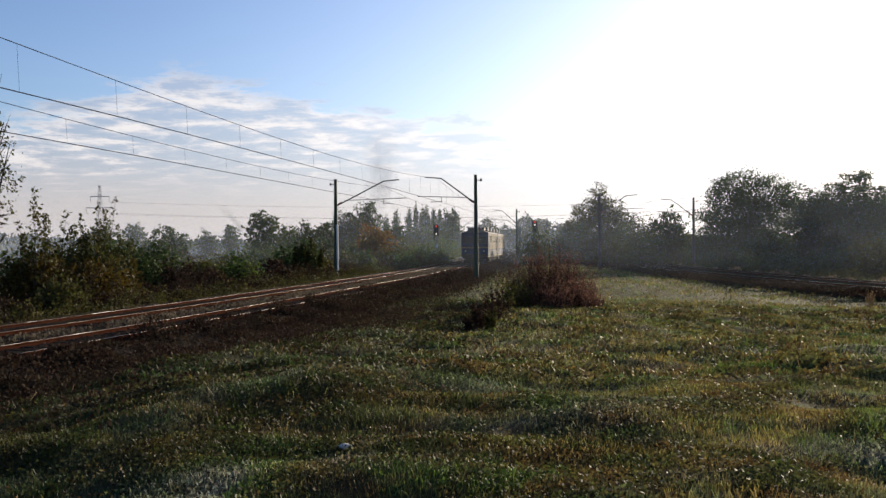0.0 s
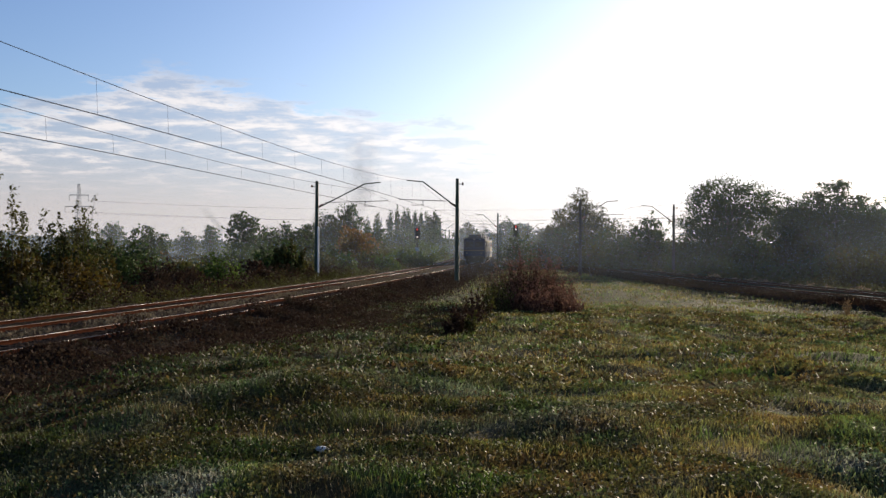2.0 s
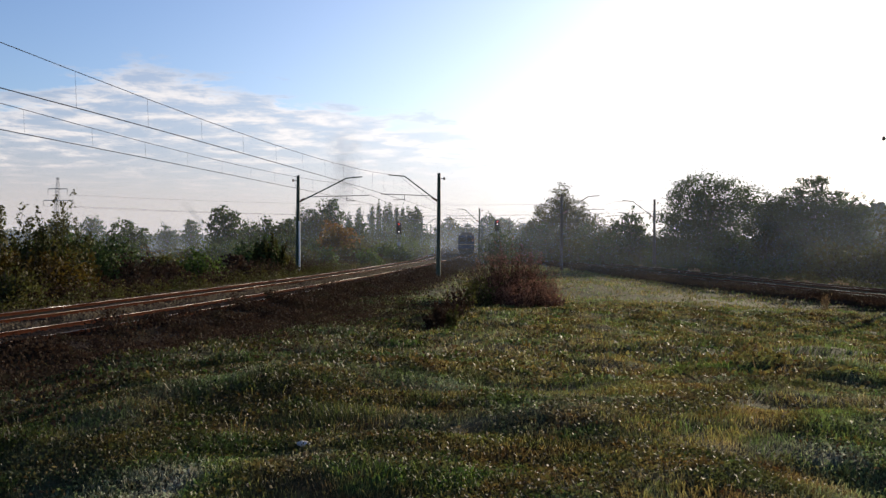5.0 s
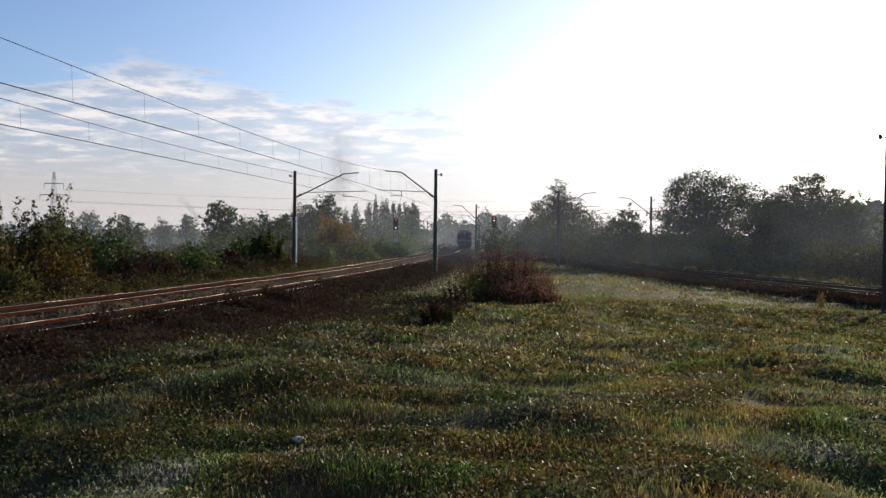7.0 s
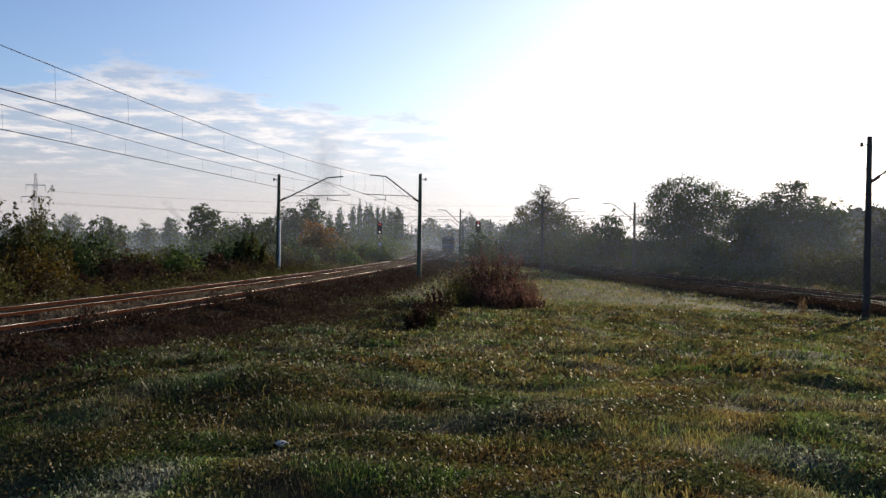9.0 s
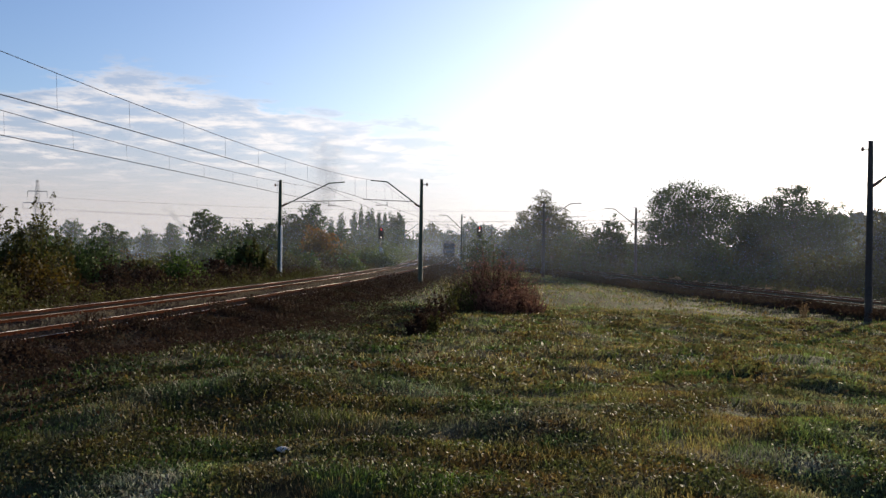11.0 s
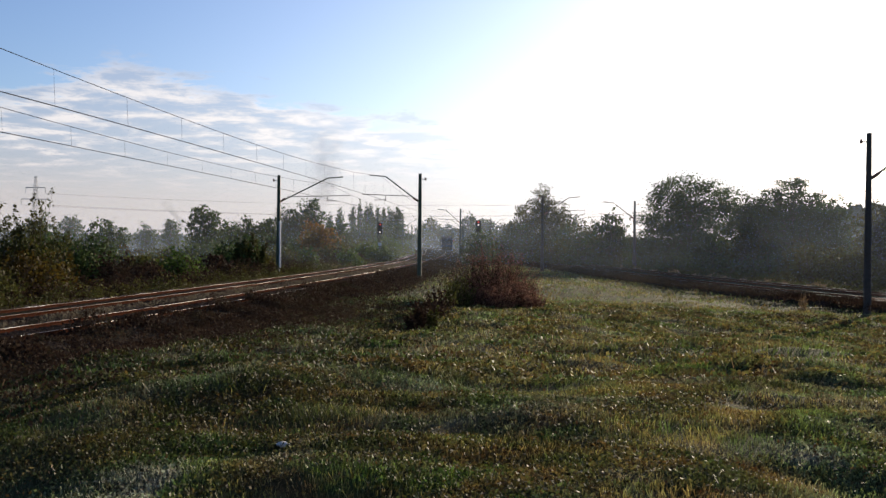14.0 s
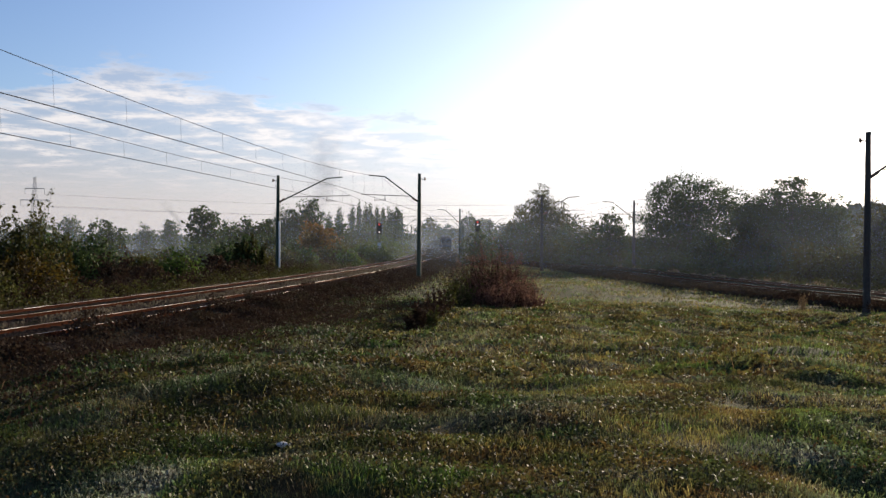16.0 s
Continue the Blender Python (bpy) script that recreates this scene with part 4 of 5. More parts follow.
stand(1080, 372, 135, 76, "leaf_dark", 44, "round dark tree beside the branch mast", "round", leaf=0.2, density=0.7, low=0.05)
for i, (brg, top, d, w) in enumerate([(905, 400, 180, 60), (945, 408, 150, 90), (1010, 385, 150, 70), (1040, 385, 150, 60), (1030, 420, 132, 90), (1100, 410, 135, 80), (1145, 405, 140, 70), (985, 425, 135, 80)]):
    stand(brg, top, d, w, ("leaf_dark", "leaf_olive")[i % 2], 50 + i, "dense bush at the edge of the wood", "hedge", leaf=0.17, density=0.6, name="bush", group="bushes at the wood's edge", category="bush")
stand(848, 402, 120, 64, "leaf_dark", 60, "dark bush in front of the signal post", "shrub", leaf=0.14, density=0.8, name="bush", category="bush")

# left of the main line
for i, (brg, top, d, w) in enumerate([(599, 369, 330, 12), (623, 366, 330, 13), (635, 361, 335, 12), (646, 366, 330, 11), (655, 364, 332, 12), (666, 368, 325, 13), (677, 370, 330, 12), (690, 372, 300, 18), (703, 368, 300, 20), (582, 380, 320, 14)]):
    stand(brg, top, d, w, "leaf_dark", 70 + i, "slim upright poplar in the haze", "poplar", leaf=0.32, density=0.9, name="poplar", group="row of poplars", low=0.08)
for i, (brg, top, d, w, mat, kind) in enumerate([
        (505, 366, 150, 60, "leaf_dark", "round"), (548, 358, 155, 60, "leaf_dark", "round"), (525, 380, 150, 60, "leaf_olive", "round"), (562, 395, 130, 70, "leaf_autumn", "round"),
        (362, 372, 110, 72, "leaf_dark", "round"), (400, 395, 115, 50, "leaf_dark", "round"), (440, 386, 120, 60, "leaf_dark", "round"), (470, 392, 130, 50, "leaf_dark", "round"),
        (185, 396, 120, 80, "leaf_dark", "round"), (596, 392, 190, 50, "leaf_dark", "round"), (645, 398, 220, 80, "leaf_dark", "round"), (700, 396, 260, 60, "leaf_dark", "round"),
        (125, 386, 260, 44, "leaf_dark", "round"), (300, 394, 280, 34, "leaf_dark", "round"), (260, 402, 260, 40, "leaf_dark", "round"), (60, 392, 200, 70, "leaf_dark", "round")]):
    stand(brg, top, d, w, mat, 90 + i, "dark green broadleaf tree beyond the railway" if mat == "leaf_dark" else "autumn-tinted tree beyond the railway", kind, leaf=0.19 if d < 160 else 0.3, density=0.65, low=0.05, group="trees beyond the railway")
for i, (brg, top, d, w, mat) in enumerate([
        (435, 418, 80, 60, "leaf_dark"), (315, 440, 62, 84, "leaf_green"), (250, 456, 75, 90, "leaf_olive"), (130, 425, 56, 80, "leaf_dark"), (40, 450, 44, 150, "leaf_yellow"),
        (-60, 430, 42, 150, "leaf_yellow"), (200, 455, 58, 110, "dark_weed"), (545, 440, 92, 40, "leaf_green"), (590, 430, 115, 70, "leaf_olive"), (650, 425, 140, 90, "leaf_green"), (684, 418, 175, 60, "leaf_green"),
        (500, 440, 95, 70, "leaf_olive"), (380, 455, 70, 80, "dark_weed"), (95, 455, 47, 90, "leaf_yellow"), (260, 470, 56, 70, "dark_weed"), (-20, 480, 38, 110, "leaf_olive"), (615, 445, 105, 60, "leaf_green"), (712, 424, 215, 40, "leaf_green"), (670, 440, 125, 60, "leaf_dark"), (460, 455, 82, 70, "leaf_olive"), (170, 420, 72, 80, "leaf_dark"), (400, 430, 84, 60, "leaf_dark"), (280, 446, 95, 90, "leaf_olive"), (85, 410, 70, 90, "leaf_dark"), (350, 425, 95, 90, "leaf_dark"), (224, 440, 100, 60, "leaf_autumn")]):
    stand(brg, top, d, w, mat, 120 + i, {"dark_weed": "red-brown withered bush beside the rails", "leaf_green": "fresh green bush beside the rails", "leaf_yellow": "yellowing bush beside the rails"}.get(mat, "tangled olive bush beside the rails"), "hedge", leaf=0.10 if d < 70 else 0.15, density=0.7, name="bush", group="bushes along the main line", category="bush")
# hazy wood where the lines bend out of sight
for i in range(14):
    brg = 748 + i * 14
    stand(brg, 398 - 12 * math.sin(1.9 * i) * math.sin(0.7 * i + 1) - (8 if 5 < i < 9 else 0), 470 + 12 * (i % 3), 34, ("leaf_dark", "leaf_olive")[i % 3 == 1], 600 + i, "hazy broadleaf tree where the railway bends away", "round", leaf=0.5, density=1.0, low=0.02, group="wood at the bend")

# tree at the line whose outer twigs hang into view
stand(-166, 118, 40, 118, "leaf_olive", 158, "thinly leaved tree with drooping outer twigs beside the line", "round", leaf=0.07, density=0.12, low=0.3)

# saplings with sparse leaves that stand up against the sky
for i, (brg, top, d, w, n) in enumerate([(72, 338, 46, 40, 9), (40, 366, 47, 30, 7), (15, 345, 45, 40, 9), (-18, 340, 44, 40, 8), (-60, 330, 42, 40, 8), (105, 380, 50, 30, 6), (450, 418, 80, 40, 14), (425, 424, 79, 30, 10)]):
    clump(brg, top, d, w, n, "leaf_olive", 0.085 if d < 60 else 0.13, 115, 160 + i, "sapling", "slender sapling with sparse leaves on upright twigs", "sapling", "saplings by the line", bare=0.12, splay=0.10)

# the hedgerows close up behind the single bushes
rnd = random.Random(77)
for i in range(26):
    brg = -90 + i * 33 + rnd.uniform(-8, 8)
    d = (66 + max(0, brg) * 0.10) * rnd.uniform(0.95, 1.1) if brg < 480 else 110 + (brg - 480) * 0.45
    if bearing_x(brg, d) > float(far_x(d)) - 7.5:
        continue
    top = rnd.uniform(450, 460) if 205 < brg < 345 else rnd.uniform(420, 440)
    stand(brg, top, d, rnd.uniform(80, 120), rnd.choice(["leaf_dark", "leaf_dark", "leaf_olive"]), 500 + i, "dense dark hedge bush beyond the railway", "hedge", leaf=0.17, density=0.6, name="hedge_bush", group="hedge beyond the railway", category="bush")
for i in range(24):
    brg = 900 + i * 33 + rnd.uniform(-8, 8)
    d = 150 - max(0, brg - 1000) * 0.07 + rnd.uniform(-6, 6)
    stand(brg, rnd.uniform(395, 425), d, rnd.uniform(70, 100), rnd.choice(["leaf_dark", "leaf_dark", "leaf_olive"]), 540 + i, "dense dark hedge bush behind the branch", "hedge", leaf=0.2, density=0.6, name="hedge_bush", group="hedge behind the branch", category="bush")

# dry red-brown bushes on the meadow
for i, (brg, top, d, w, n, mat) in enumerate([(864, 420, 45.5, 44, 80, "red_weed"), (893, 430, 45, 44, 70, "red_weed"), (838, 446, 44.5, 36, 60, "red_weed"), (926, 472, 44, 34, 50, "red_weed"), (872, 462, 43, 60, 70, "red_weed"), (908, 452, 46, 40, 60, "red_weed"), (940, 505, 43, 24, 30, "red_weed"), (850, 496, 42, 44, 40, "red_weed"), (912, 488, 42, 40, 50, "red_weed"), (945, 516, 41, 34, 40, "red_weed"), (885, 500, 40.5, 44, 44, "red_weed"), (820, 462, 45, 40, 50, "grey_weed"),
                                            (792, 490, 34, 26, 26, "leaf_olive"), (774, 500, 31, 28, 30, "dark_weed"), (756, 516, 29, 24, 26, "dark_weed"), (742, 532, 28, 24, 26, "dark_weed"), (729, 556, 27, 20, 20, "dark_weed"), (808, 478, 42, 24, 26, "leaf_olive"), (820, 486, 41, 26, 26, "leaf_olive"), (765, 540, 27.5, 20, 16, "leaf_olive")]):
    clump(brg, top, d, w, n, mat, 0.042, 24, 171 + i, "withered_bush", "red-brown withered bush of thin upright stalks on the meadow" if mat != "leaf_olive" else "tall dry olive weeds on the meadow", "bush", "withered bushes", stem="dark_weed", bare=0.05, splay=0.3)


# ---- meadow plants ----
def scatter(n, rng, near, far, half=34.0, power=1.0):
    """Places on the meadow, thinning out with distance."""
    r = near + (far - near) * rng.uniform(0, 1, n) ** power
    a = np.radians(rng.uniform(-half, half, n))
    return r * np.sin(a), r * np.cos(a)


def off_track(x, y):
    return ((x - main_x(y)) > 2.4) & ((side_x(y) - x) > 2.6)


def patch(x, y, s, seed):
    g = np.random.default_rng(seed)
    v = 0
    for w in (1.0, 0.6, 0.37, 0.21):
        d, p = g.uniform(0, 6.28, 3), g.uniform(0, 6.28, 3)
        for i in range(3):
            v = v + w * np.sin((x * np.cos(d[i]) + y * np.sin(d[i])) * 6.28 / (s * w) + p[i])
    return v


def sunny_dry_side(x, y, rng):
    """True where the drier sward takes the brighter, sunlit colours, with a ragged border to the darker side by the
    bank.
    """
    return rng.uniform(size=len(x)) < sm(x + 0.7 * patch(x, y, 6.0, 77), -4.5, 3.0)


def grass(n, near, far, height, width, mat, seed, name, label, power=1.0, thresh=-9, s=3.0):
    rng = np.random.default_rng(seed)
    x, y = scatter(n, rng, near, far, power=power)
    keep = off_track(x, y) & (patch(x, y, s, seed) + rng.normal(size=n) * 0.6 > thresh)
    x, y = x[keep], y[keep]
    n = len(x)
    r = np.hypot(x, y)
    z = ground_z(x, y)
    tall = np.clip(1 + 0.45 * patch(x, y, 2.2, seed + 1) / 2, 0.35, 2.2)
    h = height * rng.uniform(0.5, 1.3, n) * tall
    w = width * (0.7 + r / 18) * rng.uniform(0.7, 1.3, n)
    a = rng.uniform(0, 6.283, n)
    lean = rng.uniform(0.1, 0.9, n) * h
    la = rng.uniform(0, 6.283, n)
    bx, by = np.cos(a) * w, np.sin(a) * w
    lx, ly = np.cos(la) * lean, np.sin(la) * lean
    P = lambda brg, py, pz: np.stack([brg, py, pz], -1)
    V = np.stack([P(x - bx, y - by, z - 0.02), P(x + bx, y + by, z - 0.02), P(x + bx * 0.5 + lx, y + by * 0.5 + ly, z + h), P(x - bx * 0.5 + lx, y - by * 0.5 + ly, z + h * 0.93)], 1).reshape(-1, 3)
    if mat != "blade":
        tagged(new(name, bulk(name, V, np.arange(4 * n).reshape(-1, 4), M[mat])), label, "grass", kind="stuff")
        return
    V, dry = V.reshape(-1, 4, 3), sunny_dry_side(x, y, rng)
    for pick, m, pre, words in ((~dry, "blade", "", label), (dry, "dry_blade", "dry_", label + ", drier and painted sunlit")):
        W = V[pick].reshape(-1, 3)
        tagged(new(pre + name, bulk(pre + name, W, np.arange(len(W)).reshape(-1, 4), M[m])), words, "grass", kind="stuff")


def flat_leaves(n, near, far, size, mat, seed, name, label, lift=0.05, power=1.0, thresh=-9, s=3.0, zone=None):
    rng = np.random.default_rng(seed)
    x, y = scatter(n, rng, near, far, power=power)
    keep = off_track(x, y) & (patch(x, y, s, seed) + rng.normal(size=n) * 0.5 > thresh)
    if zone is not None:
        keep &= zone(x, y)
    x, y = x[keep], y[keep]
    p = np.stack([x, y, ground_z(x, y) + lift * rng.uniform(0.1, 1.2, len(x))], -1)
    sz = size * (0.75 + np.hypot(x, y) / 25)
    dry = sunny_dry_side(x, y, rng) if mat == "clover" else np.zeros(len(x), bool)
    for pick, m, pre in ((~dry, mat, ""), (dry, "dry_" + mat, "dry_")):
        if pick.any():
            tagged(new(pre + name, leaves(p[pick], sz[pick][:, None], rng, M[m], pre + name)), label + (", in sunlit colours" if pre else ""), "leaves", kind="stuff")


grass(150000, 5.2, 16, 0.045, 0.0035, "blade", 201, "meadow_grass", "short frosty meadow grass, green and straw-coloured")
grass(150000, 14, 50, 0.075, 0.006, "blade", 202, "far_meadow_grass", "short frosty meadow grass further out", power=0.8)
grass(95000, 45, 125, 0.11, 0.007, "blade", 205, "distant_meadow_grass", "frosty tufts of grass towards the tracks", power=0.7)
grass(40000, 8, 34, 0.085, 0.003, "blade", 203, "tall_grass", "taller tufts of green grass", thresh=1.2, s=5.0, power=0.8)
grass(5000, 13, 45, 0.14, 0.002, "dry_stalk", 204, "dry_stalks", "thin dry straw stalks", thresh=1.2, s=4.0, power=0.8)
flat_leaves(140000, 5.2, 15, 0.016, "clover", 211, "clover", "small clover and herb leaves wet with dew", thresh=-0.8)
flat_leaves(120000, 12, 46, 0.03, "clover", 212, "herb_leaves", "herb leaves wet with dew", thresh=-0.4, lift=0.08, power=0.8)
flat_leaves(22000, 5.2, 20, 0.017, "fallen_leaf", 213, "fallen_leaves", "small rust and yellow leaves in the grass", thresh=0.7, s=2.6)


def track_grass():
    rng = np.random.default_rng(251)
    n = 70000
    y = rng.uniform(12, 130, n)
    o = np.where(rng.uniform(size=n) < 0.5, -2.0 + rng.normal(size=n) * 0.33, -6.7 + rng.normal(size=n) * 0.5)
    x = main_x(y) + o
    keep = (patch(x, y, 4.0, 252) + rng.normal(size=n) > -0.2)
    x, y, o = x[keep], y[keep], o[keep]
    z = np.where(o > -4, 0.25, 0.02) + rng.uniform(0, 0.22, len(x))
    tagged(new("track_grass", leaves(np.stack([x, y, z], -1), 0.05, rng, M["grey_weed"], "track_grass", 1.5)), "grass and weeds grown into the ballast", "grass", kind="stuff")


track_grass()


# withered weeds along both edges of the main line
def bank_weeds(seed, n, y0, y1, o0, wide_, side, tall, mat, name, label, size=0.05, path=main_x):
    rng = np.random.default_rng(seed)
    y = rng.uniform(y0, y1, n)
    o = o0 + np.abs(rng.normal(size=n)) * wide_
    x = path(y) + side * o
    keep = patch(x, y, 3.5, seed + 1) + rng.normal(size=n) * 0.8 > -0.5
    x, y = x[keep], y[keep]
    m = len(x)
    lump = np.clip(0.55 + 0.3 * patch(x, y, 4.0, seed + 2) / 1.5, 0.12, 1.3)
    bed = np.interp(o[keep], (1.7, 2.9), (0.31, -0.05)) if side > 0 and path is main_x else np.full(m, -9.0)
    z = np.maximum(np.maximum(ground_z(x, y), bed), -9.0 if side > 0 else 0.0) + rng.uniform(0, 1, m) ** 1.3 * lump * tall
    me = leaves(np.stack([x, y, z], -1), size, rng, M[mat], name, 0.7)
    tagged(new(name, me), label, "weeds", kind="stuff")


bank_weeds(301, 170000, 12, 125, 1.0, 1.7, 1, 0.5, "dark_weed", "bank_weeds", "dark red-brown withered weeds along the track bank")
bank_weeds(311, 110000, 8, 40, 2.2, 3.0, 1, 0.5, "dark_weed", "slope_weeds", "dark withered weeds on the slope below the track", 0.028)
bank_weeds(321, 90000, 20, 150, 6.6, 1.6, -1, 1.0, "leaf_olive", "verge_weeds", "olive and brown weeds on the verge beyond the rails", 0.06)
bank_weeds(331, 60000, 20, 120, 7.6, 2.5, -1, 1.5, "dark_weed", "verge_scrub", "red-brown scrub on the verge beyond the rails", 0.07)

bank_weeds(341, 70000, 30, 130, 1.7, 1.2, -1, 0.28, "dark_weed", "branch_weeds", "dark withered weeds along the branch", 0.06, side_x)
bank_weeds(351, 50000, 30, 130, 6.0, 1.6, 1, 0.9, "leaf_olive", "branch_scrub", "olive scrub on the verge behind the branch", 0.08, side_x)
bank_weeds(361, 9000, 40, 120, 5.8, 0.6, 1, 0.6, "dry_stalk", "branch_straw", "pale straw-coloured grass behind the branch", 0.07, side_x)

# loose ballast stones along the near track
def ballast_stones():
    rng = np.random.default_rng(381)
    n = 26000
    y = rng.uniform(16, 95, n) ** 1.0
    o = rng.uniform(-5.8, 2.9, n)
    x = main_x(y) + o
    z = np.where(np.abs(o + 2) < 3.7, 0.345, 0.345 - (np.abs(o + 2) - 3.7) * 0.29)
    p = np.stack([x, y, z], -1)
    s = rng.uniform(0.018, 0.04, (n, 1))
    d = rng.normal(size=(n, 4, 3)) * 0.35 + np.array([[1, 0, 0], [-0.5, 0.87, 0], [-0.5, -0.87, 0], [0, 0, 1.1]])
    V = (p[:, None, :] + d * s[:, None, :]).reshape(-1, 3)
    k = np.arange(n)[:, None] * 4
    F = np.concatenate([k + np.array([[0, 1, 3]]), k + np.array([[1, 2, 3]]), k + np.array([[2, 0, 3]])], 0)
    tagged(new("ballast_stones", bulk("ballast_stones", V, F, M["stone"])), "loose grey-brown ballast stones", "stones", kind="stuff")


ballast_stones()

# straw tuft beside the branch
clump(1420, 512, 46, 12, 26, "dry_stalk", 0.03, 12, 391, "straw_tuft", "tuft of pale dry straw at the meadow's edge", "grass tuft", stem="dry_stalk", splay=0.15)

# pale stone in the grass
bm = bmesh.new()
bmesh.ops.create_icosphere(bm, subdivisions=3, radius=0.055)
for v in bm.verts:
    v.co *= 1 + 0.25 * noise.noise(v.co * 14)
    v.co.z *= 0.45
me = bpy.data.meshes.new("stone")
bm.to_mesh(me)
bm.free()
me.materials.append(M["rock"])
sx_, sy_ = bearing_x(503, 7.8), 7.8
ob = tagged(new("stone", me), "pale rounded stone lying in the grass", "stone")
ob.matrix_world = pose(sx_, sy_, float(ground_z(sx_, sy_)) + 0.03, 0, 0, 20)


# ---- distance ----
def far_woods(name, d, base, tops, seed, label, a0=-60, a1=60):
    """A ragged wood along the horizon: many small tree shapes on a long strip with depth."""
    rng = np.random.default_rng(seed)
    n = int(900)
    a = np.radians(rng.uniform(a0, a1, n))
    dd = d * rng.uniform(0.92, 1.1, n)
    bm_v, quads = [], []
    h = tops * (0.65 + 0.35 * np.sin(a * 23 + seed) * np.sin(a * 9 + 2 * seed)) * rng.uniform(0.7, 1.15, n)
    k = 60
    pts = rng.normal(size=(n, k, 3))
    pts /= np.linalg.norm(pts, axis=2, keepdims=True)
    w = tops * 0.42
    pts = pts * np.array([w, w, 1]) * rng.uniform(0.4, 1.0, (n, k, 1))
    pts[:, :, 2] = (pts[:, :, 2] * 0.5 + 0.5) * h[:, None]
    pts[:, :, 0] += (dd * np.sin(a))[:, None]
    pts[:, :, 1] += (dd * np.cos(a))[:, None]
    pts[:, :, 2] += base
    tagged(new(name, leaves(pts.reshape(-1, 3), tops * 0.16, rng, M["hazed_wood"], name)), label, "woods", kind="stuff")


far_woods("distant_woods", 520, -4.0, 13, 401, "hazy woods in the distance")
far_woods("horizon_woods", 1200, -6.0, 24, 402, "woods along the horizon, greyed by painted haze")
far_woods("wooded_hill", 900, -4.0, 44, 403, "hazy wooded hill behind the trees", 20, 45)

# lattice pylon and its lines
py = thing("power_pylon", pose(bearing_x(61, 540), 540, -4), "grey lattice power pylon far off in the haze", "pylon")
H = 42.0
for sx in (-1, 1):
    for sy in (-1, 1):
        part("leg", tube_bm((sx * 2.3, sy * 2.3, 0), (sx * 0.5, sy * 0.5, H), 0.16, 0.10, 5), M["pylon_steel"], py)
for k in range(9):
    f0, f1 = k / 9, (k + 1) / 9
    w0, w1 = 2.3 - 1.8 * f0, 2.3 - 1.8 * f1
    for s in (-1, 1):
        part("brace", tube_bm((-w0, s * w0, f0 * H), (w1, s * w1, f1 * H), 0.06, None, 4), M["pylon_steel"], py)
        part("brace", tube_bm((w0, s * w0, f0 * H), (-w1, s * w1, f1 * H), 0.06, None, 4), M["pylon_steel"], py)
for zc, wc in ((29.0, 8.0), (35.5, 5.5)):
    arm = part("crossarm", tube_bm((-wc, 0, zc), (wc, 0, zc), 0.25, None, 5), M["pylon_steel"], py)
    for s in (-1, 1):
        part("insulator_string", tube_bm((s * wc, 0, zc), (s * wc, 0, zc - 3.2), 0.16, None, 5), M["pylon_steel"], arm)
lines = thing("power_line", Matrix(), "thin power lines sagging between far pylons", "power line")
for s, zc, wc in ((-1, 21.8, 8), (1, 21.8, 8), (1, 28.3, 5.5)):
    x0 = bearing_x(61, 540) + s * wc
    pts = [(x0 + 330 * f, 540 + 60 * f, zc - 9 * 4 * f * (1 - f) * 0.4) for f in np.linspace(0, 1, 24)]
    part("conductor", sweep("conductor", pts, 0.045, M["wire"], 4), None, lines)


# thin morning mist over the land; the sheets also paint in haze and sun glare
def mist_haze(d, x0, x1, seed, mat="mist"):
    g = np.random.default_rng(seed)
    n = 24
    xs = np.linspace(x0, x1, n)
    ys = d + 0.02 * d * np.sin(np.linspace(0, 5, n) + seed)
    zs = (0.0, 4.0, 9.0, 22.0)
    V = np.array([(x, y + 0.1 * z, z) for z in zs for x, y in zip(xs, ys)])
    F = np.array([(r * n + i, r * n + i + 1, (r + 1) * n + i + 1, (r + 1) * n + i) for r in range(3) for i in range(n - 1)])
    ob = new("mist_haze", bulk("mist_haze", V, F, M[mat]))
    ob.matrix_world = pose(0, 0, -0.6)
    tagged(ob, "pale sheet of morning mist that also paints in haze and glare", "mist", kind="stuff")


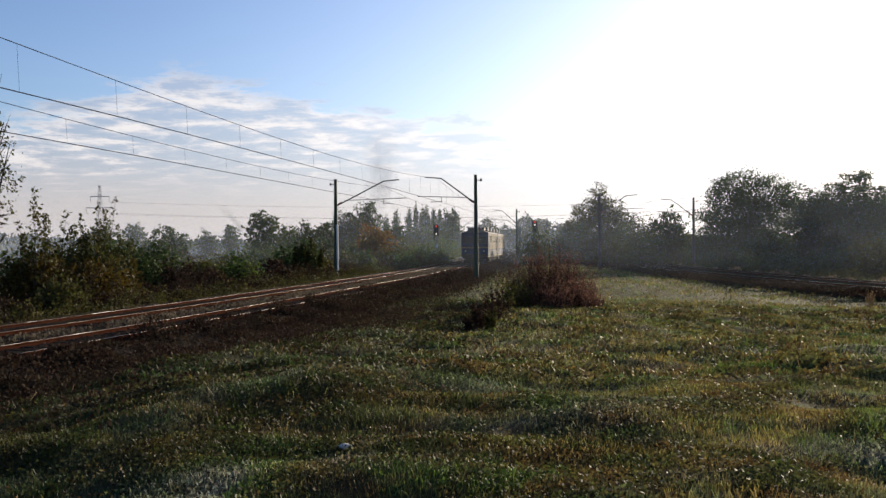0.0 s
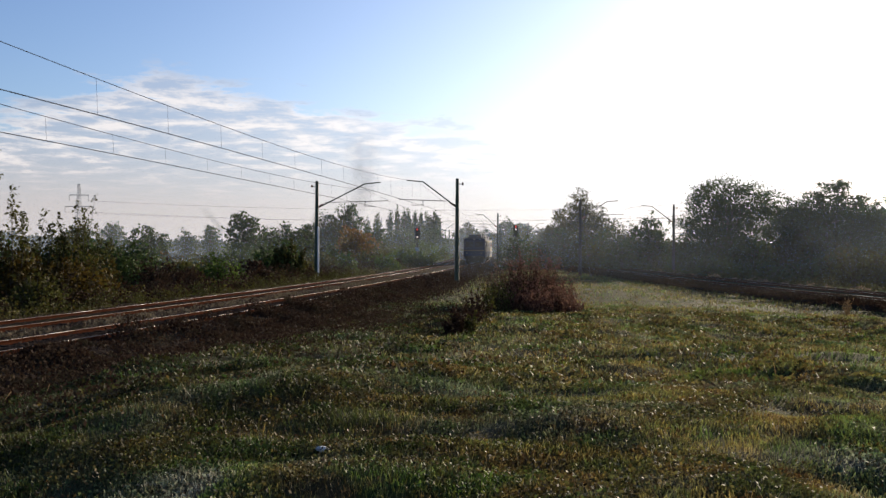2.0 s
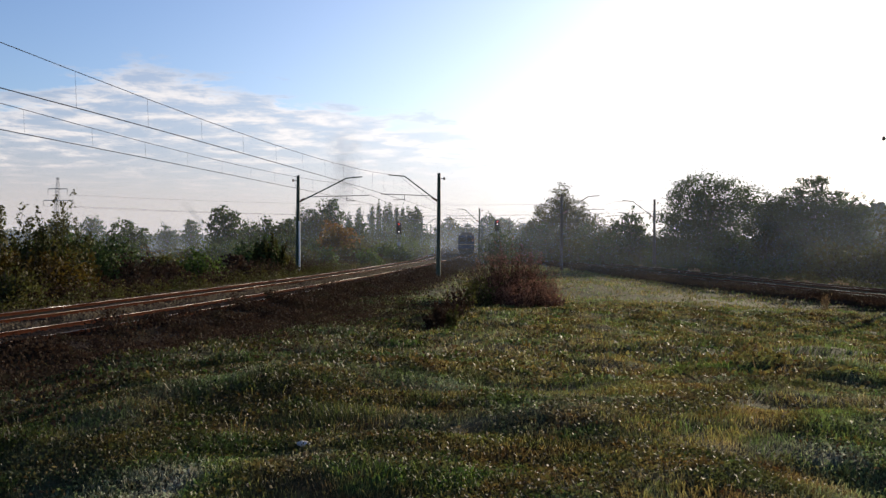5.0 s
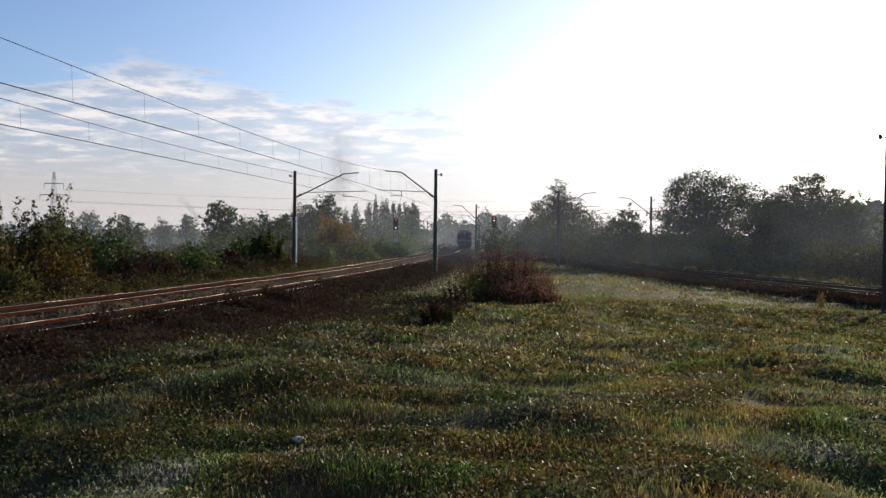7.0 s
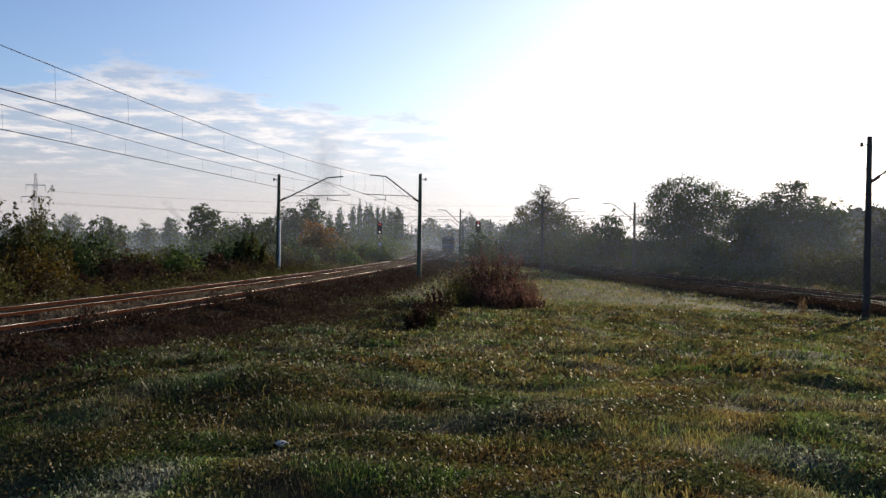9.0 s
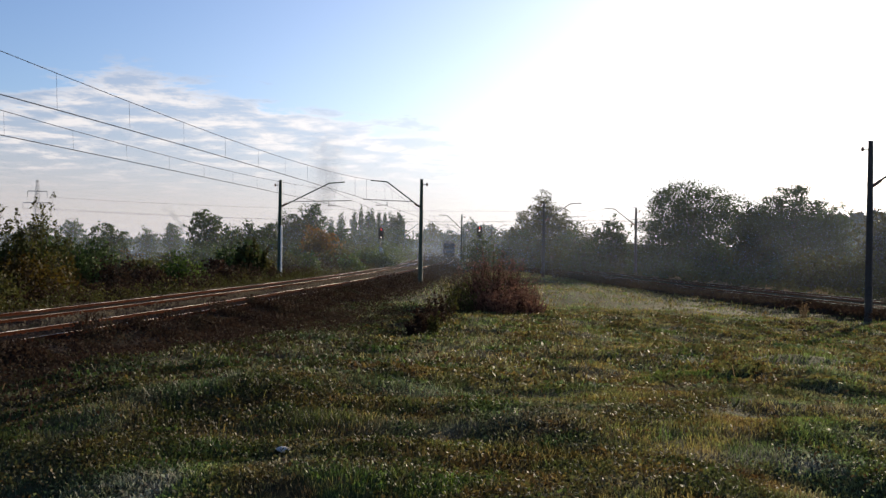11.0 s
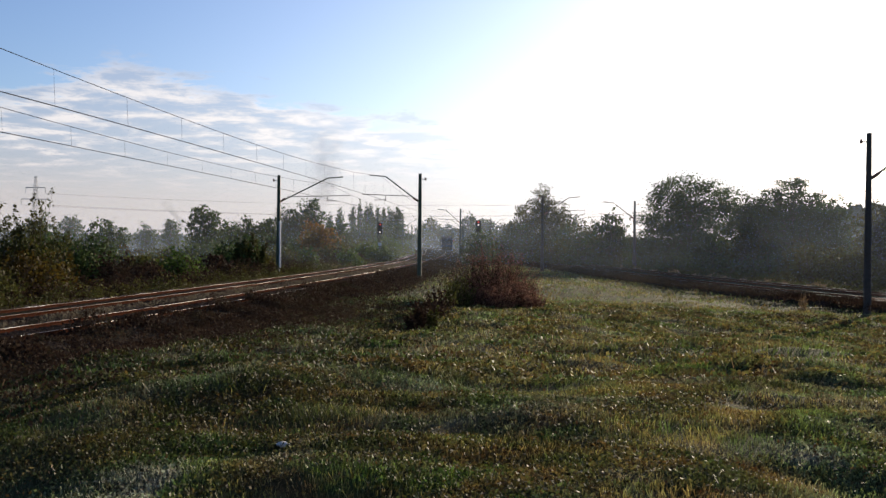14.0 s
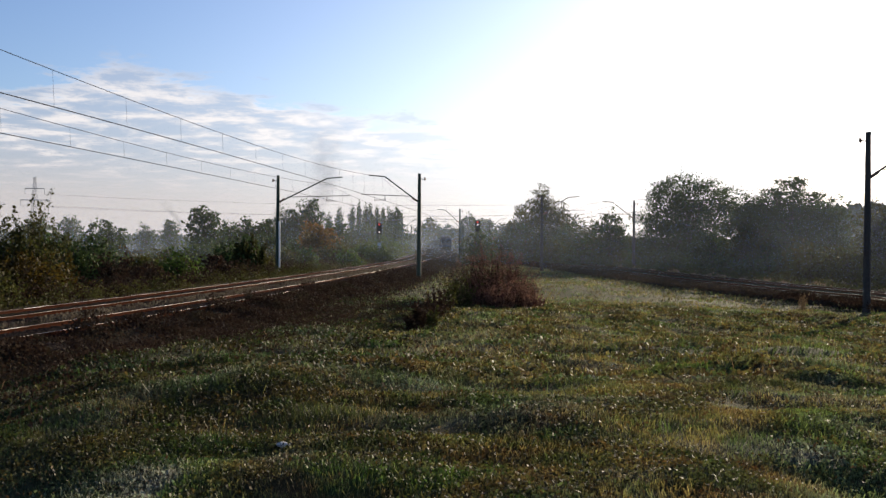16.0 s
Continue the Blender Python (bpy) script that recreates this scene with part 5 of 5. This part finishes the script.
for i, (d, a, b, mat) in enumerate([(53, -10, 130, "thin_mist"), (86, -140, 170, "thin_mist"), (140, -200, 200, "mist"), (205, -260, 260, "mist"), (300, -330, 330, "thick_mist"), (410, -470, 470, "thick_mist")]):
    mist_haze(d, a, b, 20 + i, mat)


# smoke rising behind the trees
def smoke_column(brg0, py0, brg1, py1, d, w0, w1):
    n, k = 14, 8
    V, F, uv = [], [], []
    for i in range(n):
        f = i / (n - 1)
        cx = bearing_x(brg0 + (brg1 - brg0) * f + 7 * math.sin(5 * f), d)
        cz = sight_height(py0 + (py1 - py0) * f, d)
        w = (w0 + (w1 - w0) * f) / SIGHT_UNIT * d
        for j in range(k):
            g = j / (k - 1)
            V.append((cx + (g - 0.5) * w, d - 2.0 * math.sin(math.pi * g), cz))
    for i in range(n - 1):
        for j in range(k - 1):
            F.append((i * k + j, i * k + j + 1, (i + 1) * k + j + 1, (i + 1) * k + j))
            uv += [(c / (k - 1), r / (n - 1)) for r, c in ((i, j), (i, j + 1), (i + 1, j + 1), (i + 1, j))]
    me = mesh_from("smoke_column", V, F, M["smoke"])
    layer = me.uv_layers.new(name="along")
    layer.data.foreach_set("uv", np.array(uv, np.float32).ravel())
    tagged(new("smoke_column", me), "thin grey smoke drifting up behind the trees", "smoke", kind="stuff")


smoke_column(545, 400, 590, 225, 420, 45, 95)
smoke_column(318, 415, 296, 360, 700, 10, 30)


# ---- what moves ----
TRAIN = spline([(0.0, 106), (1.0, 121), (2.0, 135.5), (3.0, 149.5), (4.0, 163.5), (6.3, 195), (9.0, 229), (11.3, 252), (14.0, 271), (16.0, 282)])


def motions():
    for ob, lead in ((loco_rear, 0.0), (loco_front, 15.75)):
        rows = []
        for k in range(33):
            t = k * 0.5
            y0 = float(TRAIN(t)) + lead
            y1 = y0 + 15.2
            x0, x1 = float(main_x(y0)), float(main_x(y1))
            rows.append((t, pose(x0, y0, RAIL_Z + 0.004, 0, 0, math.degrees(math.atan2(-(x1 - x0), y1 - y0)))))
        walk(ob, rows)


motions()
